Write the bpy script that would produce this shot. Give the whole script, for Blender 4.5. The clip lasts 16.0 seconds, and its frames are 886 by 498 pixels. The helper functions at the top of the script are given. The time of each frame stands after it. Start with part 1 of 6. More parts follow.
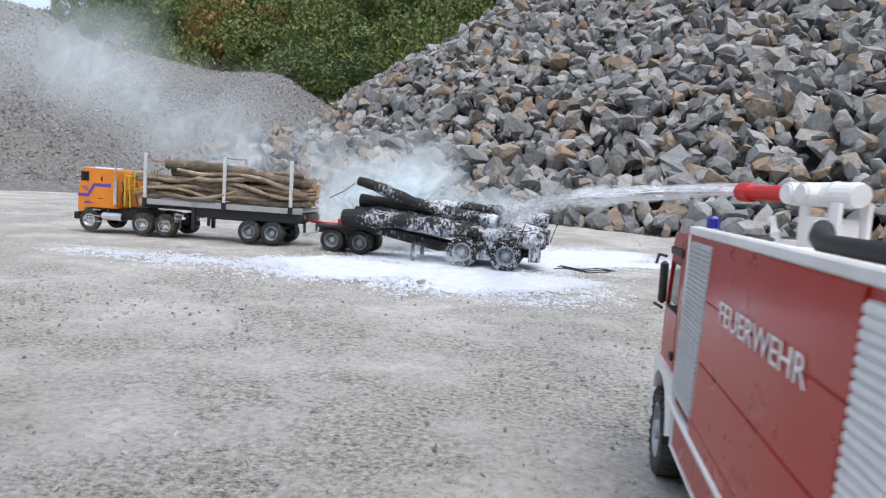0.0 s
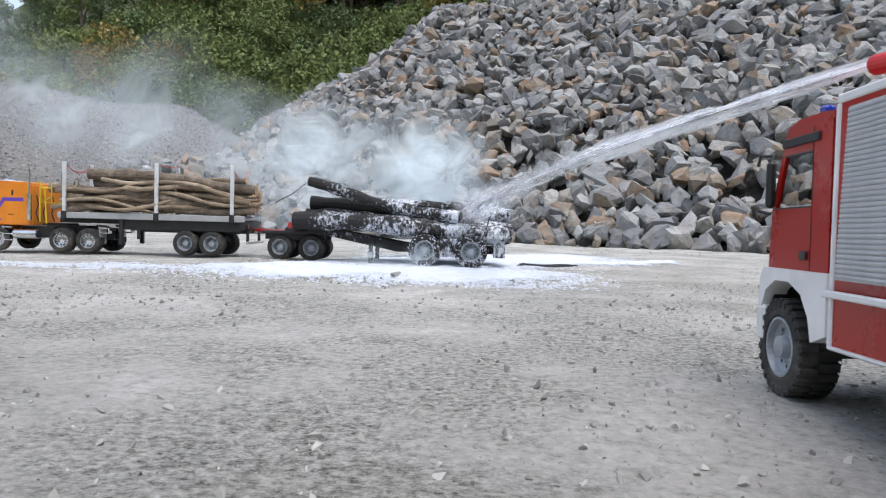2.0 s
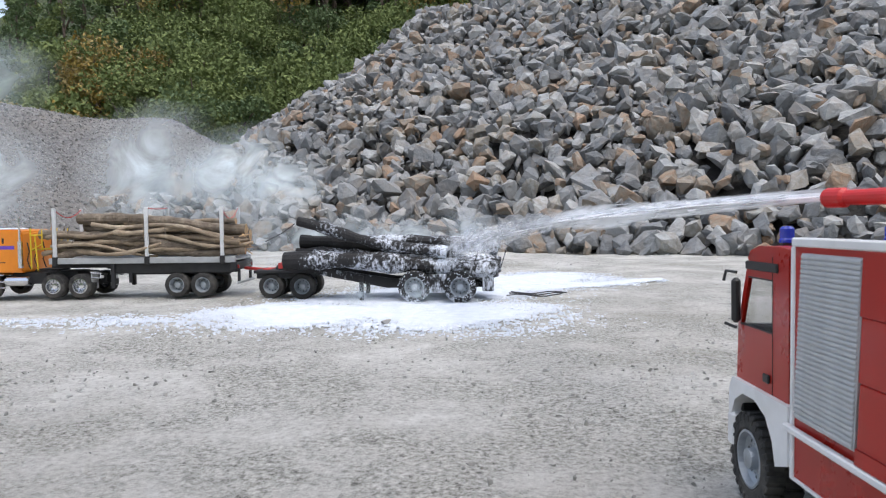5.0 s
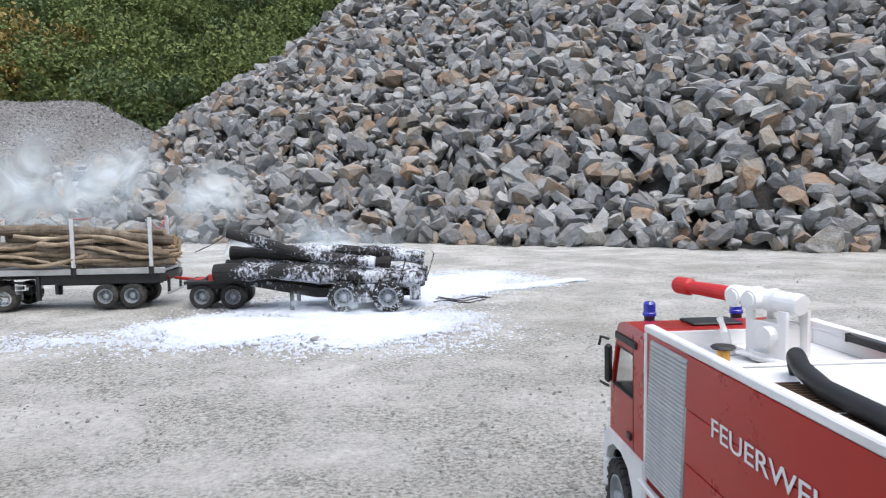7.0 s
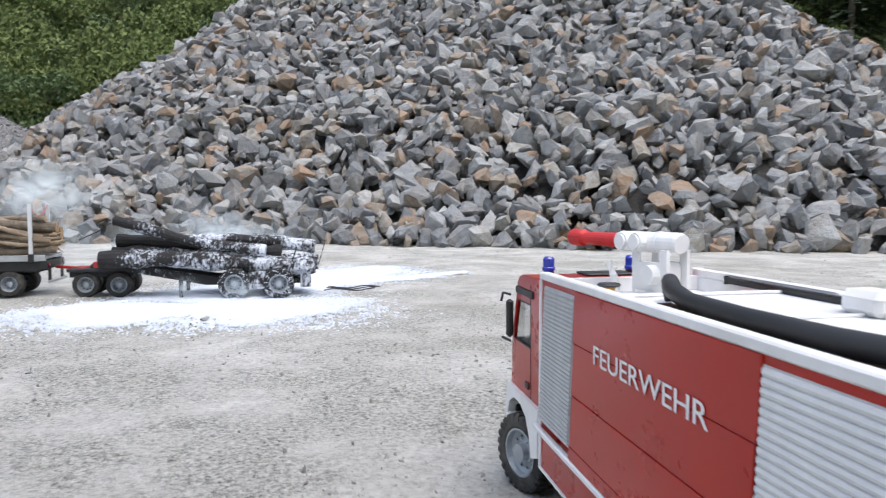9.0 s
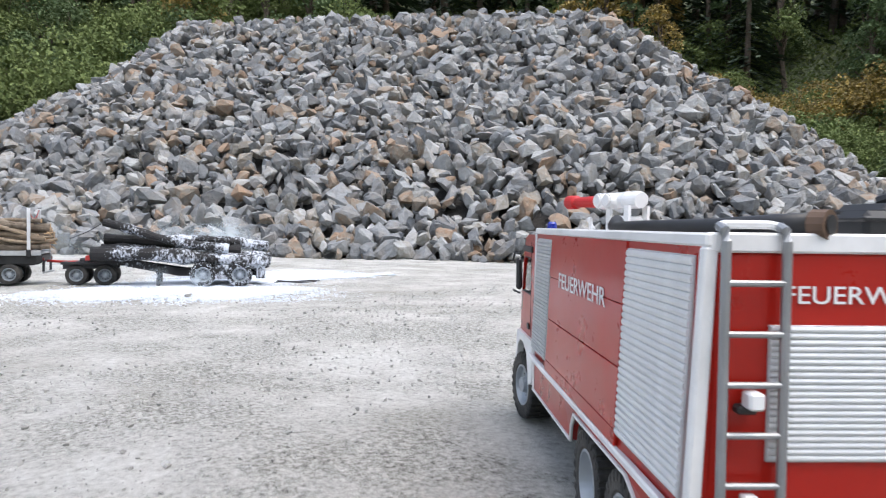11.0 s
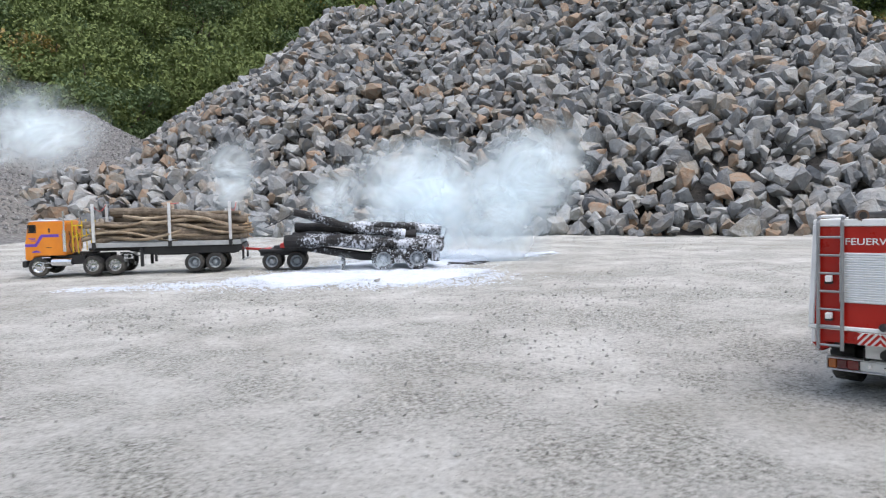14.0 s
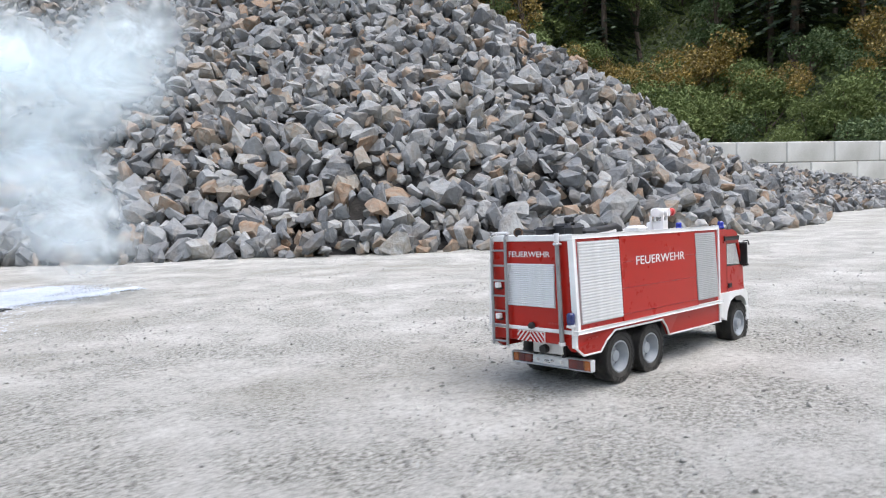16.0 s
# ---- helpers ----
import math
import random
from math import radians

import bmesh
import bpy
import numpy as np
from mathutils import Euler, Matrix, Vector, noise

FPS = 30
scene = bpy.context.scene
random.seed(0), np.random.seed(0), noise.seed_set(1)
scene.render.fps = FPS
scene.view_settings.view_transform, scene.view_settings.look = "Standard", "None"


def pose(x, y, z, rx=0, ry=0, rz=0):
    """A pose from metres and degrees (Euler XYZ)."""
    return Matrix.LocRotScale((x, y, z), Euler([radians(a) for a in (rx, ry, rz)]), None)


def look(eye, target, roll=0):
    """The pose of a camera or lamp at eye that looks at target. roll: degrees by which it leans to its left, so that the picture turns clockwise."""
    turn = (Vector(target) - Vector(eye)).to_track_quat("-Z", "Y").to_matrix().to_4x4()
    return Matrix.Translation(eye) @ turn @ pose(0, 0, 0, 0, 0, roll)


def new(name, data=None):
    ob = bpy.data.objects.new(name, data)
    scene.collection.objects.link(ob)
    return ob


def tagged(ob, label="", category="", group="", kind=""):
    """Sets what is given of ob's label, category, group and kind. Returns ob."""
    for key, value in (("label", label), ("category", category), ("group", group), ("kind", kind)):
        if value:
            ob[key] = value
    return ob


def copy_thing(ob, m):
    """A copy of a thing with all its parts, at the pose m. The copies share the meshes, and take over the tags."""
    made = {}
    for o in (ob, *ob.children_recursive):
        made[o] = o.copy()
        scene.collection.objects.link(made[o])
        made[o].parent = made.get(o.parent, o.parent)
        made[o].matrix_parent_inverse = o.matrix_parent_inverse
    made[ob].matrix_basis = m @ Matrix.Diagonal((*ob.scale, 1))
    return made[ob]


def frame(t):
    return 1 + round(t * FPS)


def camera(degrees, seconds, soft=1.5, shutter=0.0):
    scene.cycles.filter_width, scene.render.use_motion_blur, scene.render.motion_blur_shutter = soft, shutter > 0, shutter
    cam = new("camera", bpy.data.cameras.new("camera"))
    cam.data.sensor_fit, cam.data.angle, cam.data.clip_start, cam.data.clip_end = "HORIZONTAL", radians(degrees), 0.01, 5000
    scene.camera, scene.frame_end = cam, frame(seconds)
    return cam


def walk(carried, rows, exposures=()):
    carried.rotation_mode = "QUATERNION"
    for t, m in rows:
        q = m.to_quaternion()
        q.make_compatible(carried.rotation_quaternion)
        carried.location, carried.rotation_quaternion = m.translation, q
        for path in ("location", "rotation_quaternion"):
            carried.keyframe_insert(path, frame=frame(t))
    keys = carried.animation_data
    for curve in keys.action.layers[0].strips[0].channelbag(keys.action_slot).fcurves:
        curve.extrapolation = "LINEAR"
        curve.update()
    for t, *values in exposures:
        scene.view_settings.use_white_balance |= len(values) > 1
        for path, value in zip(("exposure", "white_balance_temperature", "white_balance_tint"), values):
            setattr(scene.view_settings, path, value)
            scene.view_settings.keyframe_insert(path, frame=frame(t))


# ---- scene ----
cam = camera(63.7, 16.0, soft=1.15, shutter=0.35)
PATH = [
    (0, (0.704, 0.443, 0.271), (0.357, 2.403, 0.079), 3.5),
    (0.5, (0.632, 0.486, 0.225), (0.334, 2.461, 0.116), 1.9),
    (1, (0.58, 0.51, 0.166), (0.454, 2.505, 0.1), 1.5),
    (1.5, (0.544, 0.516, 0.14), (0.41, 2.51, 0.06), 1.5),
    (2, (0.529, 0.522, 0.138), (0.435, 2.519, 0.06), 1.5),
    (2.5, (0.495, 0.531, 0.147), (0.158, 2.502, 0.073), 1.6),
    (3, (0.481, 0.547, 0.162), (0.035, 2.496, 0.117), 1.7),
    (3.5, (0.493, 0.557, 0.184), (0.088, 2.516, 0.151), 1.5),
    (4, (0.519, 0.551, 0.207), (0.221, 2.528, 0.191), 0.7),
    (4.2, (0.531, 0.542, 0.214), (0.305, 2.529, 0.176), 0.4),
    (6.3, (0.558, 0.435, 0.36), (0.559, 2.43, 0.22), -1.2),
    (6.5, (0.566, 0.426, 0.366), (0.594, 2.42, 0.21), -1.2),
    (7, (0.58, 0.423, 0.377), (0.676, 2.414, 0.214), -1.0),
    (7.5, (0.588, 0.417, 0.376), (0.718, 2.406, 0.209), -1.2),
    (8, (0.592, 0.407, 0.366), (0.69, 2.4, 0.233), -0.9),
    (8.5, (0.58, 0.374, 0.349), (0.751, 2.358, 0.164), -0.1),
    (9, (0.587, 0.304, 0.313), (0.975, 2.262, 0.178), -0.1),
    (9.2, (0.583, 0.264, 0.293), (0.996, 2.218, 0.188), -0.2),
    (11.3, (0.411, -0.401, 0.245), (1.078, 1.484, 0.187), 0.7),
    (11.5, (0.383, -0.442, 0.245), (1.111, 1.419, 0.171), 0.6),
    (12, (0.3, -0.497, 0.245), (1.063, 1.35, 0.168), 0.6),
    (12.5, (0.262, -0.498, 0.257), (0.949, 1.376, 0.134), 0.1),
    (13, (0.252, -0.464, 0.266), (0.76, 1.467, 0.152), 0.1),
    (13.5, (0.237, -0.412, 0.277), (0.6, 1.551, 0.153), -0.2),
    (14, (0.289, -0.351, 0.296), (0.511, 1.631, 0.156), -1.2),
    (14.5, (0.474, -0.267, 0.313), (0.992, 1.663, 0.247), -1.4),
    (15, (0.655, -0.175, 0.304), (1.373, 1.688, 0.186), -0.9),
    (15.5, (0.874, -0.1, 0.309), (1.797, 1.671, 0.199), -0.8),
    (16, (1.129, -0.035, 0.316), (2.008, 1.757, 0.189), -2.2),
]
walk(cam, [(t, look(eye, target, roll)) for t, eye, target, roll in PATH],
     exposures=[(0, 0.84), (2.4, 0.9), (4, 0.84), (7, 0.97), (9, 1.04), (11.5, 1.24), (12.2, 1.20), (13, 1.05), (14.2, 0.93), (15.2, 1.08), (16, 1.15)])
# ENDCAM

# ---- light ----
world = bpy.data.worlds.new("overcast")
scene.world = world
world.use_nodes = True
wn, wl = world.node_tree.nodes, world.node_tree.links
sky = wn.new("ShaderNodeTexSky")
sky.sky_type, sky.sun_disc = "NISHITA", False
sky.sun_elevation, sky.sun_rotation = radians(70), radians(148)
sky.air_density, sky.dust_density, sky.ozone_density = 1.0, 3.0, 1.0
grey = wn.new("ShaderNodeHueSaturation")
grey.inputs["Saturation"].default_value = 0.72
wl.new(sky.outputs[0], grey.inputs["Color"])
wl.new(grey.outputs[0], wn["Background"].inputs["Color"])
wn["Background"].inputs["Strength"].default_value = 0.152
sun_data = bpy.data.lights.new("sun", "SUN")
sun_data.energy, sun_data.angle, sun_data.color = 0.62, radians(65), (0.97, 0.985, 1.0)
sun = new("sun", sun_data)
# high, from behind the camera and to the right
sun.matrix_world = look((2.2, -0.3, 9.0), (0.5, 2.5, 0.0))


# ---- materials ----
def mat(name, ramp, scale=8.0, rough=0.7, metal=0.0, bump=0.0, bump_scale=None, stain=None, stain_scale=1.0,
        stain_amount=0.5, vary=0.0, island=False, fine=6.0, coat=0.0, fixed=False):
    """Noise-driven surface: ramp of (place, rgb), relief, large stains, and shifts from piece to piece."""
    m = bpy.data.materials.new(name)
    m.use_nodes = True
    n, l = m.node_tree.nodes, m.node_tree.links
    bsdf = n["Principled BSDF"]
    bsdf.inputs["Metallic"].default_value = metal
    bsdf.inputs["Coat Weight"].default_value = coat
    bsdf.inputs["Coat Roughness"].default_value = 0.08
    tc = n.new("ShaderNodeTexCoord")
    spot = n.new("ShaderNodeNewGeometry").outputs["Position"] if fixed else tc.outputs["Object"]
    tex = n.new("ShaderNodeTexNoise")
    tex.inputs["Scale"].default_value, tex.inputs["Detail"].default_value = scale, fine
    tex.inputs["Roughness"].default_value = 0.65
    l.new(spot, tex.inputs["Vector"])
    cr = n.new("ShaderNodeValToRGB")
    els = cr.color_ramp.elements
    while len(els) < len(ramp):
        els.new(0.5)
    for e, (p, c) in zip(els, ramp):
        e.position, e.color = p, (*c, 1)
    value = tex.outputs["Fac"]
    if vary:
        info, geo = n.new("ShaderNodeObjectInfo"), n.new("ShaderNodeNewGeometry")
        add, frac = n.new("ShaderNodeMath"), n.new("ShaderNodeMath")
        add.operation, frac.operation = "ADD", "FRACT"
        l.new(info.outputs["Random"], add.inputs[0])
        if island:
            l.new(geo.outputs["Random Per Island"], add.inputs[1])
        else:
            add.inputs[1].default_value = 0.0
        l.new(add.outputs[0], frac.inputs[0])
        mix = n.new("ShaderNodeMix")
        mix.data_type = "FLOAT"
        mix.inputs[0].default_value = vary
        l.new(value, mix.inputs[2])
        l.new(frac.outputs[0], mix.inputs[3])
        value = mix.outputs[0]
    l.new(value, cr.inputs["Fac"])
    colour = cr.outputs["Color"]
    if stain:
        big = n.new("ShaderNodeTexNoise")
        big.inputs["Scale"].default_value, big.inputs["Detail"].default_value = stain_scale, 5.0
        l.new(spot, big.inputs["Vector"])
        step = n.new("ShaderNodeMapRange")
        step.inputs["From Min"].default_value, step.inputs["From Max"].default_value = 0.47, 0.66
        step.inputs["To Max"].default_value = stain_amount
        l.new(big.outputs["Fac"], step.inputs["Value"])
        over = n.new("ShaderNodeMix")
        over.data_type = "RGBA"
        l.new(step.outputs[0], over.inputs["Factor"])
        l.new(colour, over.inputs[6])
        over.inputs[7].default_value = (*stain, 1)
        colour = over.outputs[2]
    l.new(colour, bsdf.inputs["Base Color"])
    rr = n.new("ShaderNodeMapRange")
    rr.inputs["To Min"].default_value, rr.inputs["To Max"].default_value = max(rough - 0.12, 0.04), min(rough + 0.12, 1.0)
    l.new(tex.outputs["Fac"], rr.inputs["Value"])
    l.new(rr.outputs[0], bsdf.inputs["Roughness"])
    if bump:
        rel = n.new("ShaderNodeTexNoise")
        rel.inputs["Scale"].default_value, rel.inputs["Detail"].default_value = bump_scale or scale * 3, 6.0
        l.new(spot, rel.inputs["Vector"])
        bp = n.new("ShaderNodeBump")
        bp.inputs["Strength"].default_value, bp.inputs["Distance"].default_value = 0.8, bump
        l.new(rel.outputs["Fac"], bp.inputs["Height"])
        l.new(bp.outputs[0], bsdf.inputs["Normal"])
    return m


def plain(name, c, rough=0.5, metal=0.0, coat=0.0, spread=0.15, scale=30.0, bump=0.0):
    lo, hi = tuple(v * (1 - spread) for v in c), tuple(min(1.0, v * (1 + spread)) for v in c)
    return mat(name, [(0.3, lo), (0.7, hi)], scale=scale, rough=rough, metal=metal, coat=coat, bump=bump)


M_GROUND = bpy.data.materials.new("gravel_ground")
M_GROUND.use_nodes = True


def ground_nodes(m):
    """Pale trodden fines with patches of coarser, darker grit."""
    n, l = m.node_tree.nodes, m.node_tree.links
    b = n["Principled BSDF"]
    tc = n.new("ShaderNodeTexCoord")

    def tex(scale, detail, rough=0.6):
        t = n.new("ShaderNodeTexNoise")
        t.inputs["Scale"].default_value, t.inputs["Detail"].default_value, t.inputs["Roughness"].default_value = scale, detail, rough
        l.new(tc.outputs["Object"], t.inputs["Vector"])
        return t.outputs["Fac"]

    def ramp(fac, stops):
        r = n.new("ShaderNodeValToRGB")
        while len(r.color_ramp.elements) < len(stops):
            r.color_ramp.elements.new(0.5)
        for e, (p, c) in zip(r.color_ramp.elements, stops):
            e.position, e.color = p, (*c, 1)
        l.new(fac, r.inputs["Fac"])
        return r.outputs["Color"]

    def mix(fac, a, c):
        x = n.new("ShaderNodeMix")
        x.data_type = "RGBA"
        l.new(fac, x.inputs["Factor"])
        l.new(a, x.inputs[6])
        l.new(c, x.inputs[7])
        return x.outputs[2]

    fine, grain = tex(85, 10, 0.75), tex(135, 7, 0.8)
    pale = ramp(fine, [(0.33, (0.30, 0.292, 0.262)), (0.46, (0.535, 0.525, 0.49)), (0.66, (0.70, 0.692, 0.655))])
    grit = ramp(grain, [(0.37, (0.05, 0.048, 0.042)), (0.44, (0.25, 0.242, 0.212)), (0.53, (0.45, 0.442, 0.405)), (0.66, (0.70, 0.692, 0.655))])
    where = n.new("ShaderNodeMapRange")
    where.inputs["From Min"].default_value, where.inputs["From Max"].default_value = 0.38, 0.56
    l.new(tex(3.4, 9, 0.68), where.inputs["Value"])
    col = mix(where.outputs[0], pale, grit)
    damp = n.new("ShaderNodeMapRange")
    damp.inputs["From Min"].default_value, damp.inputs["From Max"].default_value, damp.inputs["To Max"].default_value = 0.52, 0.70, 0.5
    l.new(tex(1.3, 5), damp.inputs["Value"])
    brown = ramp(fine, [(0.3, (0.17, 0.155, 0.12)), (0.7, (0.33, 0.31, 0.255))])
    l.new(mix(damp.outputs[0], col, brown), b.inputs["Base Color"])
    b.inputs["Roughness"].default_value = 0.93
    bp = n.new("ShaderNodeBump")
    bp.inputs["Strength"].default_value, bp.inputs["Distance"].default_value = 0.9, 0.008
    l.new(tex(110, 9, 0.8), bp.inputs["Height"])
    l.new(bp.outputs[0], b.inputs["Normal"])


ground_nodes(M_GROUND)
M_PEBBLE = mat("pebbles", [(0.1, (0.22, 0.216, 0.20)), (0.5, (0.36, 0.354, 0.33)), (0.9, (0.47, 0.463, 0.435))], scale=40, rough=0.9, vary=0.8, island=True)
M_ROCK = mat("quarry_rock", [(0.0, (0.055, 0.058, 0.062)), (0.20, (0.140, 0.147, 0.153)), (0.42, (0.232, 0.240, 0.246)), (0.62, (0.375, 0.382, 0.378)), (0.71, (0.265, 0.248, 0.215)),
                             (0.81, (0.29, 0.20, 0.135)), (1.0, (0.34, 0.18, 0.095))],
             scale=20.0, rough=0.85, bump=0.032, bump_scale=20.0, stain=(0.28, 0.235, 0.19), stain_scale=8.0, stain_amount=0.4, vary=0.64, island=True, fine=9.0, fixed=True)
# near-black colour that paints the shade in the gaps between the pile's rocks
M_GAP_SHADE = mat("pile_gap_shade", [(0.3, (0.025, 0.025, 0.025)), (0.7, (0.07, 0.065, 0.06))], scale=8, rough=0.95, bump=0.03)
M_CHIPS = mat("stone_chippings", [(0.3, (0.07, 0.068, 0.065)), (0.5, (0.17, 0.165, 0.16)), (0.7, (0.29, 0.283, 0.275))], scale=26, rough=0.95,
              bump=0.03, bump_scale=34.0, stain=(0.22, 0.20, 0.17), stain_scale=0.9, stain_amount=0.5, fine=12)
M_LOOSE = mat("loose_chippings", [(0.1, (0.13, 0.128, 0.125)), (0.5, (0.25, 0.245, 0.238)), (0.9, (0.37, 0.362, 0.35))], scale=40, rough=0.9, vary=0.8, island=True)
M_HILL = mat("hill_soil", [(0.3, (0.035, 0.05, 0.02)), (0.7, (0.09, 0.11, 0.045))], scale=2.5, rough=0.95, bump=0.1)
M_BUSH = mat("bush_leaves", [(0.1, (0.080, 0.115, 0.036)), (0.5, (0.140, 0.180, 0.055)), (0.85, (0.195, 0.230, 0.072)), (1.0, (0.27, 0.27, 0.09))], scale=0.9, rough=0.9, vary=0.22, island=True)
M_BUSH_DARK = mat("dark_leaves", [(0.1, (0.045, 0.078, 0.028)), (0.5, (0.085, 0.130, 0.045)), (0.9, (0.135, 0.180, 0.062))], scale=1.2, rough=0.7, vary=0.35, island=True)
M_BUSH_DRY = mat("autumn_leaves", [(0.1, (0.12, 0.09, 0.03)), (0.5, (0.26, 0.19, 0.05)), (0.9, (0.42, 0.28, 0.05))], scale=1.2, rough=0.6, vary=0.6, island=True)
M_NEEDLE = mat("conifer_needles", [(0.1, (0.010, 0.022, 0.010)), (0.6, (0.028, 0.05, 0.022)), (1.0, (0.05, 0.08, 0.035))], scale=0.8, rough=0.7, vary=0.6, island=True)
M_BARK = mat("tree_bark", [(0.3, (0.06, 0.045, 0.035)), (0.7, (0.16, 0.12, 0.09))], scale=6, rough=0.9, bump=0.02)
M_CONCRETE = mat("concrete_block", [(0.3, (0.52, 0.52, 0.50)), (0.7, (0.66, 0.66, 0.63))], scale=3, rough=0.9, bump=0.006, bump_scale=30,
                 stain=(0.24, 0.24, 0.21), stain_scale=0.8, stain_amount=0.6, vary=0.25)
M_FOAM = mat("extinguishing_foam", [(0.3, (0.58, 0.63, 0.70)), (0.7, (0.76, 0.80, 0.87))], scale=30, rough=0.55, bump=0.006, bump_scale=90)


# ---- mesh helpers ----
def mesh_object(name, verts, faces, material, parent=None, smooth=False):
    me = bpy.data.meshes.new(name)
    me.from_pydata([tuple(map(float, v)) for v in verts], [], faces)
    me.validate()
    me.materials.append(material)
    if smooth:
        me.shade_smooth()
    me.update()
    ob = new(name, me)
    ob.parent = parent
    return ob


def share(name, me, m, parent=None):
    ob = new(name, me)
    ob.parent = parent
    ob.matrix_basis = m
    return ob


def rotations(rng, n):
    q = rng.normal(size=(n, 4))
    q /= np.linalg.norm(q, axis=1)[:, None]
    w, x, y, z = q.T
    return np.stack([np.stack([1 - 2 * (y * y + z * z), 2 * (x * y - z * w), 2 * (x * z + y * w)], -1),
                     np.stack([2 * (x * y + z * w), 1 - 2 * (x * x + z * z), 2 * (y * z - x * w)], -1),
                     np.stack([2 * (x * z - y * w), 2 * (y * z + x * w), 1 - 2 * (x * x + y * y)], -1)], -2)


def hull_rock(rng, flat=0.7, points=17, merge=16):
    """An angular broken stone of about unit size, with flat faces of uneven shape and knocked corners."""
    bm = bmesh.new()
    q = rng.normal(size=(points, 3))
    q /= np.abs(q).max(axis=1)[:, None] ** 0.72 * np.linalg.norm(q, axis=1)[:, None] ** 0.28
    q *= rng.uniform(0.44, 0.58, points)[:, None]
    skew = rng.uniform(-0.35, 0.35)
    for v in q:
        bm.verts.new((v[0] * 1.12 + skew * v[2], v[1] * (0.70 + 0.3 * flat), v[2] * flat + 0.2 * skew * v[1]))
    got = bmesh.ops.convex_hull(bm, input=bm.verts[:])
    bmesh.ops.delete(bm, geom=list({g for g in got["geom_interior"] + got["geom_unused"] if isinstance(g, bmesh.types.BMVert)}), context="VERTS")
    bmesh.ops.dissolve_limit(bm, angle_limit=radians(merge), verts=bm.verts[:], edges=bm.edges[:])
    bmesh.ops.recalc_face_normals(bm, faces=bm.faces[:])
    bmesh.ops.triangulate(bm, faces=bm.faces[:])
    bm.verts.index_update()
    v = np.array([tuple(x.co) for x in bm.verts])
    f = [tuple(x.index for x in face.verts) for face in bm.faces]
    bm.free()
    return v, f


def many(name, shapes, places, turns, sizes, picks, material, parent=None):
    """Many small shapes joined into one mesh."""
    verts, faces, base = [], [], 0
    for p, r, s, k in zip(places, turns, sizes, picks):
        v, f = shapes[k]
        verts.append((v * s) @ r.T + p)
        faces += [tuple(i + base for i in q) for q in f]
        base += len(v)
    return mesh_object(name, np.concatenate(verts), faces, material, parent)


def ridge(px, py, a, b, ha, hb, slope, flat, soft):
    """Height of a tipped heap with a ridge from a to b."""
    a, b = np.array(a), np.array(b)
    u = b - a
    q = np.clip(((px - a[0]) * u[0] + (py - a[1]) * u[1]) / (u @ u), 0, 1)
    d = np.hypot(px - a[0] - q * u[0], py - a[1] - q * u[1])
    h = ha + (hb - ha) * q - slope * np.maximum(d - flat, 0)
    return soft * np.logaddexp(0, h / soft)


def lumps(px, py, size, seed=0):
    """Smooth uneven noise in about -1..1."""
    out = 0
    for k in range(1, 5):
        a = seed * 1.7 + k * 2.1
        out = out + np.sin((px * math.cos(a) + py * math.sin(a)) * (1.0 + 0.37 * k) / size * 2.2 + a * 3) / k
    return out / 1.6


def pile_height(px, py):
    h = ridge(px, py, (0.38, 11.3), (4.97, 8.5), 3.22, 3.12, 0.72, 0.45, 0.11)
    tail = ridge(px, py, (6.5, 8.6), (15.5, 8.4), 1.3, 0.30, 0.42, 0.3, 0.08)
    toe = ridge(px, py, (-2.9, 7.9), (0.0, 7.2), 0.68, 0.75, 0.55, 0.15, 0.08)
    return np.maximum(np.maximum(h, tail), toe) + 0.07 * lumps(px, py, 1.1, 3) * np.clip(h * 2, 0, 1)


def mound_height(px, py):
    one = ridge(px, py, (-9.0, 7.4), (-5.9, 8.1), 2.02, 2.04, 0.60, 0.3, 0.14)
    two = ridge(px, py, (-5.4, 9.6), (-3.9, 10.4), 1.76, 1.64, 0.52, 0.4, 0.14)
    return np.maximum(one, two) + 0.05 * lumps(px, py, 0.8, 5) * np.clip(np.maximum(one, two), 0, 1)


def hill_height(px, py):
    d = np.hypot(px - 0.5, py)
    az = np.degrees(np.arctan2(px - 0.5, py))
    # last term: unseen slope behind the camera, added to block low sky light
    keep = np.where(az > -37.5, np.clip(0.42 + (az + 37.5) * 0.030, 0, 1), np.clip(0.42 + (az + 37.5) * 0.05, 0, 1)) + np.clip((-95 - az) / 25, 0, 1)
    start = 16.3 + np.clip((az - 10) / 40, 0, 1) * 5.5
    base = 0.62 * np.maximum(d - start, 0)
    base = np.where(base > 24, 24 + (base - 24) * 0.2, base)
    far = 0.16 * np.maximum(d - 40, 0)
    far = np.where(far > 25, 25 + (far - 25) * 0.1, far) * np.clip((az + 70) / 20, 0, 1)
    return np.maximum(base * keep, far) + 0.35 * lumps(px, py, 5.0, 8) * np.clip((d - start) / 6, 0, 1)


def ground_z(px, py):
    """The yard: finely uneven, sagging a little where the fire engine first stands."""
    w = np.clip((px - 0.9) / 0.5, 0, 1)
    here = np.clip((1.6 - py) / 0.4, 0, 1) * np.clip((6.0 - np.hypot(px - 1.0, py)) / 3.0, 0, 1)
    return 0.004 * lumps(px, py, 0.22, 1) + 0.004 * lumps(px, py, 0.7, 2) - 0.004 + (-0.006 + 0.009 * w * w * (3 - 2 * w)) * here


